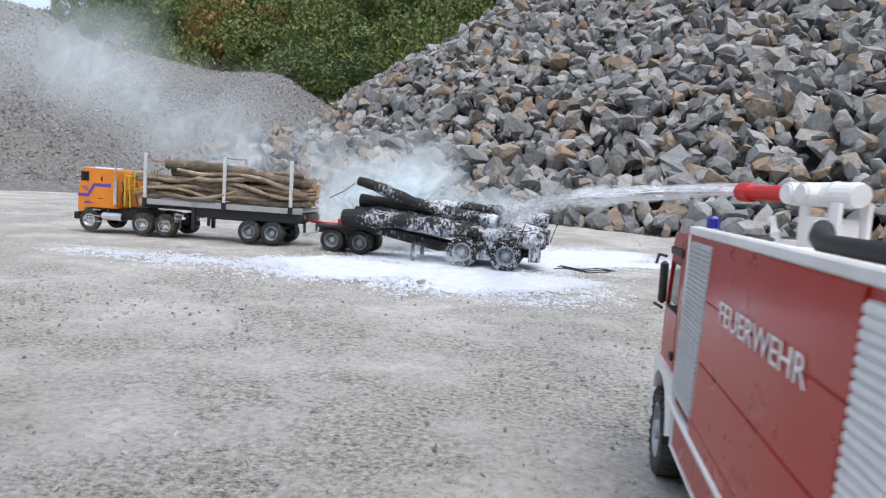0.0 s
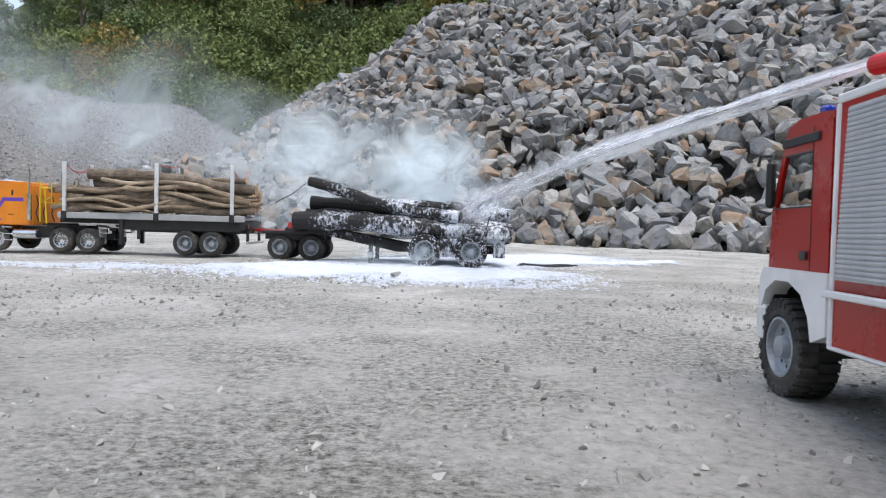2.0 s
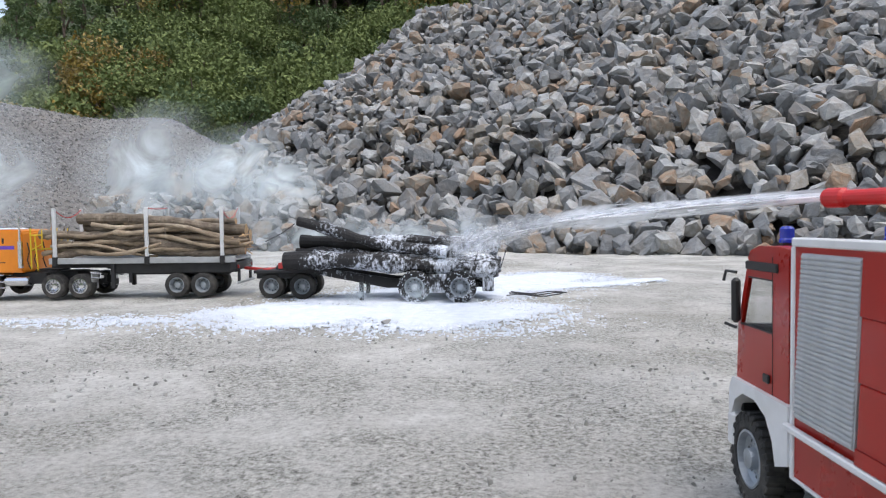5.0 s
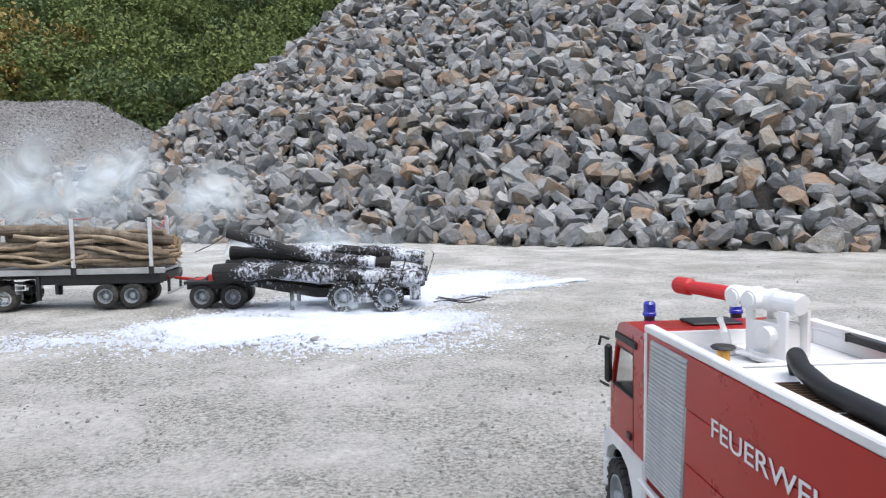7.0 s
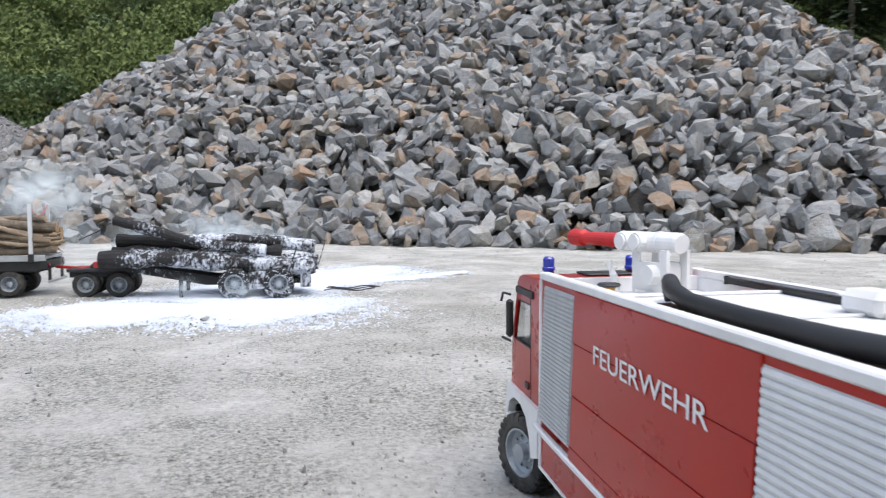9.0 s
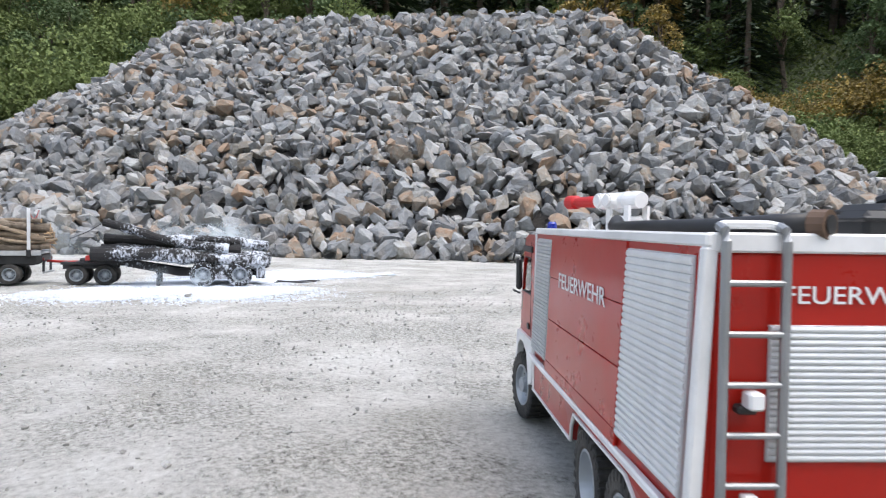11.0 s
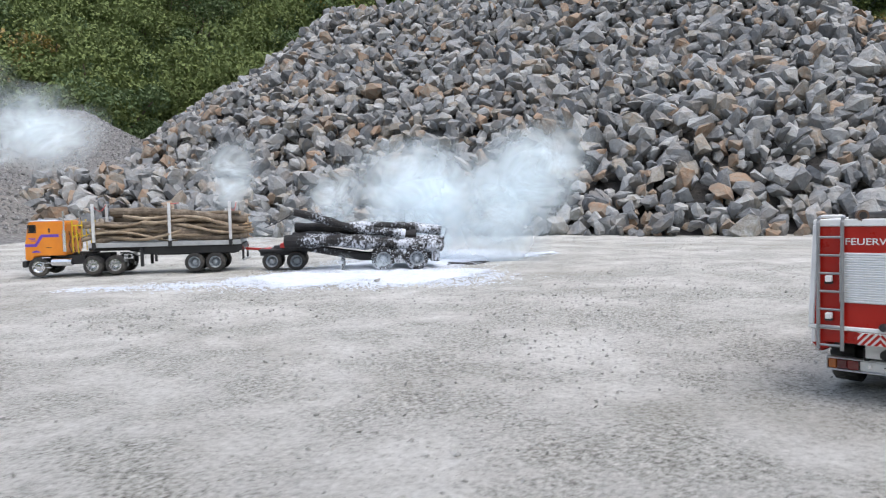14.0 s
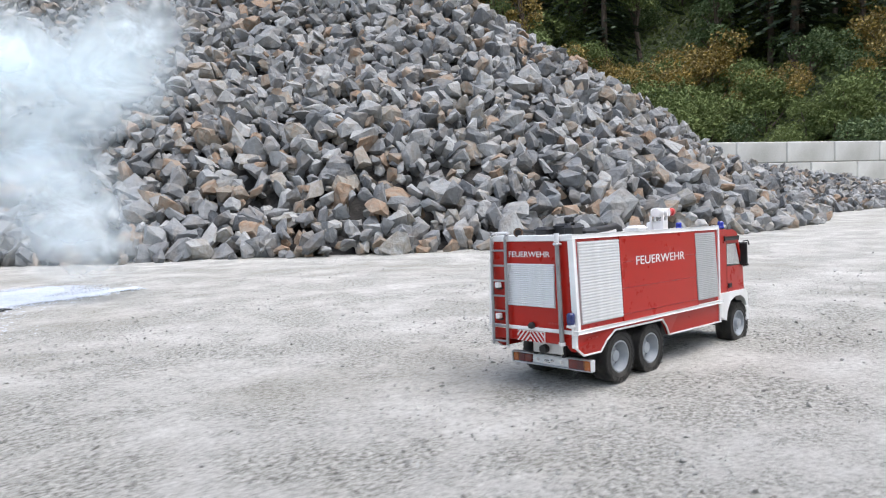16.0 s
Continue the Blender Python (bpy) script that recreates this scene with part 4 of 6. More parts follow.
    part("base_ring", rod((0.0, 0.0, 0.227), (0.0, 0.0, 0.235), 0.019, 16), M_WHITE, mon)
    part("base_plate", box(-0.030, 0.024, -0.020, 0.020, 0.2290, 0.2320, 0.001), M_WHITE, mon)
    for s in (1, -1):
        part("bracket", prism([(-0.026, 0.2320), (-0.026, 0.2720), (-0.017, 0.2720), (-0.017, 0.2610), (0.010, 0.2610), (0.010, 0.2690), (0.018, 0.2690), (0.018, 0.2320)], s * 0.0100, s * 0.0135), M_WHITE, mon)
    part("body_pipe", tube([(-0.030, 0, 0.2775), (-0.027, 0, 0.2780), (0.046, 0, 0.2780), (0.050, 0, 0.2780)], [0.0085, 0.0093, 0.0093, 0.0084], 18), M_WHITE, mon)
    for x in (0.012, 0.031):
        part("cross_pipe", rod((x, -0.015, 0.2780), (x, 0.0165, 0.2780), 0.0086, 16), M_WHITE, mon)
        part("pipe_cap", rod((x, 0.0165, 0.2780), (x, 0.0185, 0.2780), 0.0070, 16), M_WHITE, mon)
    part("pipe_end", tube([(-0.010, 0.012, 0.2500), (-0.010, 0.022, 0.2500)], [0.009, 0.0085], 14), M_WHITE, mon)
    part("side_pipe", tube([(0.034, 0.018, 0.232), (0.036, 0.020, 0.246), (0.044, 0.019, 0.258)], [0.0038, 0.0038, 0.0034], 8), M_WHITE, mon)
    part("clamp", tube([(-0.006, 0, 0.2780), (-0.003, 0, 0.2780)], [0.0101, 0.0101], 18), M_ALU, mon)
    part("barrel", tube([(0.049, 0, 0.2780), (0.102, 0.0, 0.2785), (0.104, 0, 0.2785), (0.107, 0, 0.2785), (0.124, 0, 0.2788), (0.126, 0, 0.2788)],
                        [0.0072, 0.0064, 0.0064, 0.0086, 0.0088, 0.0080], 16), M_REDTIP, mon, "red foam barrel")
    part("nozzle_mouth", rod((0.1255, 0, 0.2788), (0.1268, 0, 0.2788), 0.0060, 14), M_BLACK, mon)
    # cab
    cab = new("cab")
    cab.parent = root
    cab["label"] = "red driver's cab with a white lower edge"
    cx, cw = 0.326, 0.0845
    for s in (1, -1):
        a, b = s * (cw - 0.004), s * cw
        part("door_panel", joined([prism([(cx, 0.108), (cx, 0.164), (0.434, 0.164), (0.438, 0.108)], a, b), prism([(cx, 0.164), (cx, 0.234), (0.357, 0.234), (0.357, 0.164)], a, b),
                                   prism([(0.357, 0.212), (0.357, 0.234), (0.406, 0.234), (0.416, 0.212)], a, b), prism([(0.427, 0.164), (0.408, 0.212), (0.416, 0.212), (0.434, 0.164)], a, b)]), M_RED, cab)
        pane = part("side_window", prism([(0.357, 0.164), (0.357, 0.212), (0.408, 0.212), (0.427, 0.164)], s * (cw - 0.003), s * (cw - 0.002)), M_GLASS, cab, "clear side window")
        pane.visible_shadow = False
        part("door_seam", box(0.3562, 0.3570, s * (cw - 0.001), s * (cw + 0.0004), 0.110, 0.232, 0.0), M_FRAME, cab)
        for x1, z0, z1 in ((0.409, 0.2105, 0.2120), (0.428, 0.1640, 0.1652)):
            part("window_seal", box(0.357, x1, s * (cw - 0.003), s * (cw + 0.0005), z0, z1, 0.0), M_BLACK, cab)
        part("door_handle", box(0.361, 0.373, s * cw, s * (cw + 0.0025), 0.119, 0.127, 0.001), M_BLACK, cab, "black door handle")
        part("sun_strip", box(0.345, 0.412, s * (cw - 0.001), s * (cw + 0.0022), 0.2185, 0.2265, 0.001), M_BLACK, cab)
        part("fender", prism([(cx - 0.008, 0.060), (cx - 0.008, 0.110), (0.438, 0.110), (0.446, 0.100), (0.448, 0.055), (0.442, 0.050), (0.441, 0.072), (0.432, 0.089), (0.412, 0.099),
                              (0.385, 0.099), (0.362, 0.090), (0.348, 0.072), (0.342, 0.052)], s * 0.068, s * 0.0890), M_WHITE, cab, "white wheel-arch fender")
        part("mirror_arm", tube([(0.430, s * 0.088, 0.214), (0.441, s * 0.094, 0.215), (0.442, s * 0.096, 0.205)], [0.0016] * 3, 6), M_BLACK, cab)
        part("mirror", box(0.424, 0.432, s * 0.0850, s * 0.0935, 0.165, 0.209, 0.003), M_BLACK, cab, "black door mirror")
        part("mirror_stay", tube([(0.430, s * 0.088, 0.160), (0.441, s * 0.095, 0.163)], [0.0016] * 2, 6), M_BLACK, cab)
        lamp = part("roof_beacon", lathe([(0.0002, -0.001), (0.0075, -0.001), (0.0075, 0.002), (0.0066, 0.003), (0.0066, 0.012), (0.0045, 0.0145), (0.0002, 0.015)], 16), M_BLUE, cab, "blue flashing lamp")
        lamp.matrix_basis = pose(0.408, s * 0.049, 0.2440, 90)
        part("beacon_socket", rod((0.408, s * 0.049, 0.2330), (0.408, s * 0.049, 0.2440), 0.0060, 12), M_BLACK, cab)
    part("cab_roof", prism([(cx - 0.002, 0.234), (cx - 0.002, 0.2395), (0.340, 0.2415), (0.385, 0.2410), (0.404, 0.2365), (0.411, 0.2290), (0.408, 0.2270), (0.398, 0.234)], -cw, cw), M_RED, cab, "red cab roof wet with foam drops")
    part("roof_hatch", box(0.345, 0.382, -0.026, 0.026, 0.2415, 0.2440, 0.001), M_BLACK, cab)
    part("back_panel", box(cx - 0.001, cx + 0.003, -(cw - 0.004), cw - 0.004, 0.075, 0.234), M_RED, cab)
    ws = part("windscreen", prism([(0.408, 0.2270), (0.410, 0.2265), (0.436, 0.1640), (0.434, 0.1640)], -(cw - 0.004), cw - 0.004), M_GLASS, cab, "sloping windscreen")
    ws.visible_shadow = False
    part("grille", box(0.4345, 0.4400, -(cw - 0.004), cw - 0.004, 0.075, 0.163), M_BLACK, cab)
    part("front_bumper", box(0.434, 0.450, -0.090, 0.090, 0.040, 0.074, 0.003), M_WHITE, cab)
    part("visor", box(0.410, 0.424, -0.082, 0.082, 0.2215, 0.2250, 0.001), M_BLACK, cab)
    part("cab_floor", box(cx + 0.003, 0.434, -(cw - 0.004), cw - 0.004, 0.108, 0.114), M_BLACK, cab)
    part("seat", joined([box(0.345, 0.375, 0.020, 0.062, 0.114, 0.140, 0.004), box(0.338, 0.350, 0.020, 0.062, 0.135, 0.190, 0.004)]), M_FRAME, cab)
    # chassis and wheels
    part("chassis", joined([box(rear + 0.044, 0.432, -0.034, -0.026, 0.042, 0.062), box(rear + 0.044, 0.432, 0.026, 0.034, 0.042, 0.062), box(0.125, 0.29, -0.060, 0.060, 0.045, 0.085),
                            box(-0.072, -0.056, -0.07, 0.07, 0.031, 0.047), box(0.028, 0.044, -0.07, 0.07, 0.031, 0.047), box(0.394, 0.410, -0.07, 0.07, 0.031, 0.047)]), M_FRAME, root)
    part("underside", box(rear + 0.006, front - 0.006, -(hw - 0.007), hw - 0.007, 0.0900, 0.0950), M_FRAME, root)
    wheels = []
    for x in (-0.0640, 0.0360, 0.402):
        for s in (1, -1):
            wheels.append(make_wheel(root, x, s * (0.0725 if x < 0.1 else 0.0715), 0.0390, 0.0442, 0.034, s, M_RIM, True, dished=x < 0.1))
    doll = joined([(np.array(lathe([(0.0002, -0.020), (0.012, -0.018), (0.015, 0.0), (0.010, 0.022), (0.004, 0.026)], 12)[0]), lathe([(0.0002, -0.020), (0.012, -0.018), (0.015, 0.0), (0.010, 0.022), (0.004, 0.026)], 12)[1]),
                   (np.array(lathe([(0.0002, -0.011), (0.008, -0.007), (0.0095, 0.0), (0.007, 0.008), (0.0002, 0.011)], 12)[0]) + np.array([0.001, 0.036, 0.0]), lathe([(0.0002, -0.011), (0.008, -0.007), (0.0095, 0.0), (0.007, 0.008), (0.0002, 0.011)], 12)[1])])
    part("driver_doll", doll, M_FRAME, root, "plain toy driver in a dark jacket").matrix_basis = pose(0.366, 0.042, 0.160, 90)
    return root, wheels


# ---- orange tractor with log semi-trailer, standing with its nose to -x ----
def build_tractor():
    root = new("tractor_unit")
    tagged(root, "orange model cab-over tractor unit with purple stripes", "truck")
    root.matrix_basis = pose(-0.932, 2.952, 0, 0, 0, 180)
    # forward is +x here; near side is +y
    f0, c0, hw = 0.268, 0.100, 0.086
    part("cab_body", prism([(c0, 0.088), (c0, 0.226), (0.110, 0.234), (0.235, 0.236), (0.252, 0.230), (0.265, 0.150), (f0, 0.145), (f0, 0.070), (0.235, 0.070), (0.232, 0.085), (0.200, 0.088)], -hw, hw, 0.004), M_ORANGE, root, "orange cab")
    for s in (1, -1):
        y = s * hw
        part("side_window", box(0.222, 0.250, y - s * 0.002, y + s * 0.0012, 0.190, 0.219, 0.002), M_GLASS, root)
        part("window_frame", joined([box(0.220, 0.252, y, y + s * 0.0010, 0.187, 0.1905, 0.0), box(0.220, 0.252, y, y + s * 0.0010, 0.2185, 0.222, 0.0), box(0.219, 0.2225, y, y + s * 0.0010, 0.187, 0.222, 0.0),
                                      box(0.2495, 0.253, y, y + s * 0.0010, 0.187, 0.222, 0.0)]), M_BLACK, root)
        part("window_dark", box(0.2235, 0.2485, y - s * 0.001, y + s * 0.0004, 0.1905, 0.2185, 0.0), M_FRAME, root)
        part("stripe", prism([(0.266, 0.128), (0.266, 0.140), (0.226, 0.140), (0.200, 0.180), (0.128, 0.180), (0.128, 0.168), (0.194, 0.168), (0.220, 0.128)], y, y + s * 0.0007), M_PURPLE, root, "purple stripe")
        part("stripe", prism([(0.240, 0.107), (0.222, 0.113), (0.205, 0.107), (0.205, 0.103), (0.240, 0.103)], y, y + s * 0.0007), M_PURPLE, root)
        part("small_window", box(0.163, 0.170, y, y + s * 0.0010, 0.188, 0.206, 0.001), M_BLACK, root)
        for k in range(3):
            part("small_print", box(0.222, 0.252 - 0.006 * k, y, y + s * 0.0006, 0.164 - 0.006 * k, 0.1665 - 0.006 * k, 0.0), M_PURPLE, root)
        part("small_print", box(0.160, 0.182, y, y + s * 0.0006, 0.122, 0.1245, 0.0), M_FRAME, root)
        part("exhaust_stack", joined([tube([(0.104, s * 0.092, 0.105), (0.104, s * 0.092, 0.195)], [0.0078, 0.0078], 12), tube([(0.104, s * 0.092, 0.195), (0.104, s * 0.092, 0.278)], [0.0034, 0.0034], 10)]), M_CHROME, root, "chrome exhaust stack")
        part("steps", joined([box(0.165, 0.200, s * 0.080, s * 0.092, z, z + 0.004) for z in (0.035, 0.055, 0.078)] + [box(0.195, 0.200, s * 0.080, s * 0.091, 0.035, 0.085)]), M_CHROME, root)
        part("fuel_tank", tube([(0.080, s * 0.076, 0.058), (0.082, s * 0.076, 0.058), (0.163, s * 0.076, 0.058), (0.165, s * 0.076, 0.058)], [0.013, 0.0165, 0.0165, 0.013], 16), M_CHROME, root, "chrome fuel tank")
        part("mud_flap", box(-0.195, -0.190, s * 0.045, s * 0.088, 0.030, 0.085), M_SILVER, root)
        part("flap_holder", joined([box(-0.225, -0.190, s * 0.070, s * 0.090, 0.066, 0.070), box(-0.225, -0.190, s * 0.070, s * 0.090, 0.082, 0.086), box(-0.226, -0.222, s * 0.070, s * 0.090, 0.066, 0.086)]), M_CHROME, root)
    part("windscreen", prism([(0.2665, 0.160), (0.2535, 0.224), (0.2545, 0.2245), (0.2680, 0.160)], -0.074, 0.074), M_FRAME, root)
    part("bumper", box(0.262, 0.282, -0.090, 0.090, 0.040, 0.068, 0.004), M_BLACK, root, "black front bumper")
    part("roof_foam", prism([(0.180, 0.236), (0.245, 0.2362), (0.258, 0.232), (0.246, 0.2395), (0.200, 0.2395)], -0.08, 0.082), M_FOAM, root)
    part("air_horn", tube([(0.20, 0.03, 0.242), (0.23, 0.03, 0.243)], [0.002, 0.005], 8), M_CHROME, root)
    for s in (1, -1):
        part("headache_rack", joined([rod((0.075, s * 0.078, 0.10), (0.075, s * 0.078, 0.238), 0.0028, 6), rod((0.052, s * 0.078, 0.095), (0.060, s * 0.078, 0.215), 0.0028, 6),
                                      rod((0.075, s * 0.078, 0.215), (0.035, s * 0.078, 0.215), 0.0026, 6), rod((0.035, s * 0.078, 0.235), (0.035, s * 0.078, 0.165), 0.0022, 6), rod((0.075, s * 0.078, 0.165), (0.035, s * 0.078, 0.185), 0.0022, 6)]), M_YELLOW, root, "yellow rack behind the cab")
    part("rack_bar", joined([rod((0.075, -0.078, 0.215), (0.075, 0.078, 0.215), 0.0026, 6), rod((0.075, -0.078, 0.165), (0.075, 0.078, 0.165), 0.0026, 6)]), M_YELLOW, root)
    part("air_hose", joined([tube([(0.092, y, 0.19), (0.086, y, 0.16), (0.094, y, 0.13), (0.084, y, 0.10)], [0.002] * 4, 6) for y in (-0.02, 0.03, 0.07)]), M_FRAME, root)
    part("chassis", joined([box(-0.215, 0.205, -0.036, -0.026, 0.045, 0.070), box(-0.215, 0.205, 0.026, 0.036, 0.045, 0.070), box(-0.02, 0.10, -0.06, 0.06, 0.050, 0.085), box(-0.12, 0.02, -0.04, 0.04, 0.070, 0.090)]), M_FRAME, root)
    part("fifth_wheel", prism([(-0.05, 0.088), (-0.05, 0.097), (0.03, 0.097), (0.04, 0.088)], -0.035, 0.035), M_FRAME, root)
    for s in (1, -1):
        part("fender", tube([(-0.235, s * 0.066, 0.078), (-0.205, s * 0.066, 0.090), (-0.17, s * 0.066, 0.092)], [0.004] * 3, 8), M_BLACK, root)
    for o in root.children:
        if o.name.split(".")[0] not in ("chassis", "fifth_wheel", "fender", "mud_flap", "flap_holder"):
            o.location.x = -0.055
    for x in (0.160, -0.062, -0.155):
        for s in (1, -1):
            make_wheel(root, x, s * (0.080 if x > 0.1 else 0.076), 0.0415, 0.0415, 0.023 if x > 0.1 else 0.040, s, M_CHROME, dished=x < 0.1)


def chain(a, b, sag, links, material, name, parent):
    """Oval links hanging in a curve from a to b."""
    a, b = Vector(a), Vector(b)
    pieces = []
    for k in range(links):
        p = [a.lerp(b, t) - Vector((0, 0, 4 * sag * t * (1 - t))) for t in ((k + 0.0) / links, (k + 0.85) / links)]
        pieces.append(tube(p, [0.0017, 0.0017], 5))
    part(name, joined(pieces), material, parent)


def crooked(rng, a, b, r0, r1, bend, knots=4):
    """A bent log with bumps and knots."""
    a, b = Vector(a), Vector(b)
    pts, rad, n = [], [], 24
    ph = rng.uniform(0, 6.28, 4)
    for k in range(n + 1):
        t = k / n
        p = a.lerp(b, t)
        p.z += bend * (math.sin(t * 6.0 + ph[0]) - math.sin(ph[0]) * (1 - t)) * 0.7
        p.y += bend * math.sin(t * 5 + ph[1]) * 0.7
        pts.append(p)
        rad.append((r0 + (r1 - r0) * t) * (1 + 0.12 * math.sin(t * 17 + ph[2]) + 0.08 * math.sin(t * 41 + ph[3]) + rng.uniform(-0.09, 0.09)))
    return tube(pts, rad, 12), pts


def build_semi_trailer():
    root = new("log_semi_trailer")
    tagged(root, "black model semi-trailer with silver deck and pale stakes", "trailer")
    y0, y1 = 2.862, 3.036
    part("deck", joined([box(-0.885, -0.245, y0, y0 + 0.010, 0.116, 0.136), box(-0.885, -0.245, y1 - 0.010, y1, 0.116, 0.136), box(-0.885, -0.245, y0 + 0.010, y1 - 0.010, 0.122, 0.131)]), M_SILVER, root, "silver deck rails")
    part("main_beam", joined([prism([(-0.90, 0.100), (-0.90, 0.120), (-0.25, 0.120), (-0.25, 0.098), (-0.28, 0.075), (-0.62, 0.075), (-0.66, 0.085), (-0.68, 0.100)], y, y + 0.012) for y in (2.905, 2.98)]), M_FRAME, root, "black chassis beams")
    part("side_skirt", box(-0.67, -0.255, y0 + 0.012, y0 + 0.016, 0.082, 0.117), M_BLACK, root)
    for y in (y0 + 0.005, y1 - 0.02):
        part("landing_leg", box(-0.675, -0.662, y, y + 0.012, 0.030, 0.115), M_FRAME, root)
    part("landing_leg", box(-0.615, -0.605, y0 + 0.01, y0 + 0.02, 0.050, 0.085), M_FRAME, root)
    part("rear_beam", box(-0.262, -0.240, y0, y1, 0.090, 0.118), M_BLACK, root)
    part("rear_bumper", rod((-0.235, y0 - 0.004, 0.048), (-0.235, y1, 0.048), 0.0045, 8), M_SILVER, root, "silver tube bumper")
    for y in (y0 + 0.02, y1 - 0.03):
        part("bumper_stay", box(-0.245, -0.236, y, y + 0.008, 0.046, 0.095), M_FRAME, root)
    for y in (y0 + 0.008, y1 - 0.022):
        part("tail_lamp", box(-0.241, -0.236, y, y + 0.014, 0.096, 0.108), M_LAMPRED, root)
    for x in (-0.862, -0.545, -0.288):
        for y in (y0 - 0.003, y1 - 0.005):
            s = part("stake", box(x - 0.006, x + 0.006, y, y + 0.008, 0.134, 0.305, 0.001), M_STAKE, root, "pale upright stake")
            part("stake_foot", box(x - 0.008, x + 0.008, y - 0.003, y + 0.010, 0.112, 0.140), M_BLACK, s)
    chain((-0.862, y0, 0.304), (-0.862, y1, 0.304), 0.030, 22, M_REDPLATE, "chain", root)
    chain((-0.545, y0, 0.304), (-0.545, y1, 0.304), 0.004, 22, M_REDPLATE, "chain", root)
    chain((-0.288, y0, 0.304), (-0.288, y1, 0.304), 0.040, 22, M_REDPLATE, "chain", root)
    for x in (-0.447, -0.358):
        for s, y in ((-1, 2.881), (1, 3.018)):
            make_wheel(root, x, y, 0.0415, 0.0415, 0.040, s, M_RIM, dished=True)
    part("axle", joined([rod((x, 2.88, 0.0415), (x, 3.02, 0.0415), 0.006) for x in (-0.447, -0.358)]), M_FRAME, root)
    rng = np.random.default_rng(9)
    # bent branches, lying in layers between the stakes
    for a, b, r0, r1, bend in (((-0.80, 2.900, 0.268), (-0.22, 2.905, 0.232), 0.0200, 0.0155, 0.010), ((-0.93, 2.89, 0.218), (-0.30, 2.893, 0.165), 0.0150, 0.0130, 0.012),
                               ((-0.86, 2.882, 0.142), (-0.56, 2.880, 0.205), 0.0115, 0.0125, 0.006), ((-0.80, 2.895, 0.212), (-0.24, 2.888, 0.168), 0.0120, 0.0140, 0.020),
                               ((-0.70, 2.885, 0.168), (-0.215, 2.885, 0.150), 0.0140, 0.0120, 0.010), ((-0.90, 2.93, 0.165), (-0.26, 2.94, 0.158), 0.0160, 0.0160, 0.008),
                               ((-0.84, 2.96, 0.200), (-0.24, 2.95, 0.190), 0.0200, 0.0150, 0.010), ((-0.88, 2.99, 0.160), (-0.25, 2.99, 0.158), 0.0170, 0.0170, 0.006),
                               ((-0.83, 3.00, 0.215), (-0.23, 2.995, 0.205), 0.0200, 0.0160, 0.008), ((-0.80, 2.955, 0.245), (-0.235, 2.965, 0.222), 0.0180, 0.0180, 0.008),
                               ((-0.82, 2.915, 0.190), (-0.205, 2.905, 0.205), 0.0130, 0.0130, 0.012), ((-0.60, 2.878, 0.182), (-0.230, 2.878, 0.190), 0.0090, 0.0080, 0.014), ((-0.87, 2.884, 0.190), (-0.48, 2.880, 0.160), 0.0090, 0.0075, 0.016),
                               ((-0.66, 2.876, 0.222), (-0.26, 2.880, 0.205), 0.0080, 0.0070, 0.018), ((-0.92, 2.874, 0.150), (-0.50, 2.872, 0.176), 0.0080, 0.0065, 0.022), ((-0.90, 2.874, 0.205), (-0.62, 2.874, 0.232), 0.0075, 0.0060, 0.016),
                               ((-0.58, 2.872, 0.206), (-0.19, 2.874, 0.178), 0.0075, 0.0055, 0.020), ((-0.74, 2.874, 0.250), (-0.36, 2.876, 0.226), 0.0080, 0.0060, 0.014), ((-0.50, 2.872, 0.232), (-0.20, 2.874, 0.196), 0.0065, 0.0050, 0.018),
                               ((-0.88, 2.872, 0.176), (-0.52, 2.872, 0.148), 0.0065, 0.0050, 0.016), ((-0.68, 2.910, 0.262), (-0.30, 2.892, 0.246), 0.0085, 0.0065, 0.016), ((-0.55, 2.876, 0.156), (-0.20, 2.879, 0.172), 0.0085, 0.0070, 0.012), ((-0.78, 2.93, 0.236), (-0.25, 2.90, 0.245), 0.0110, 0.0100, 0.016)):
        geo, pts = crooked(rng, a, b, r0, r1, bend)
        log = part("log", geo, M_WOOD if r0 > 0.0100 else M_STICK, None, smooth=False)
        tagged(log, "crooked bark-covered branch loaded on the trailer", "log", "logs on the semi-trailer")
        log.data.materials.append(M_CUT)
        for p in log.data.polygons[-2:]:
            p.material_index = 1
        k = int(rng.integers(3, 11))
        tip = pts[k] + Vector((rng.uniform(-0.01, 0.02), rng.uniform(-0.012, 0.0), rng.uniform(0.016, 0.034)))
        part("twig_stub", tube([pts[k], tip], [r0 * 0.35, r0 * 0.15], 6), M_WOOD, log)
    for k in range(16):
        a = Vector((-0.235 + rng.uniform(-0.02, 0.01), rng.uniform(2.88, 2.93), rng.uniform(0.155, 0.215)))
        sp = part("splinter", tube([a, a + Vector((rng.uniform(0.02, 0.05), rng.uniform(-0.01, 0.01), rng.uniform(-0.025, 0.012)))], [0.004, 0.0008], 5), M_CUT, None)
        tagged(sp, "pale torn wood splinter at the branch ends", "splinter", "splinters at the log ends")


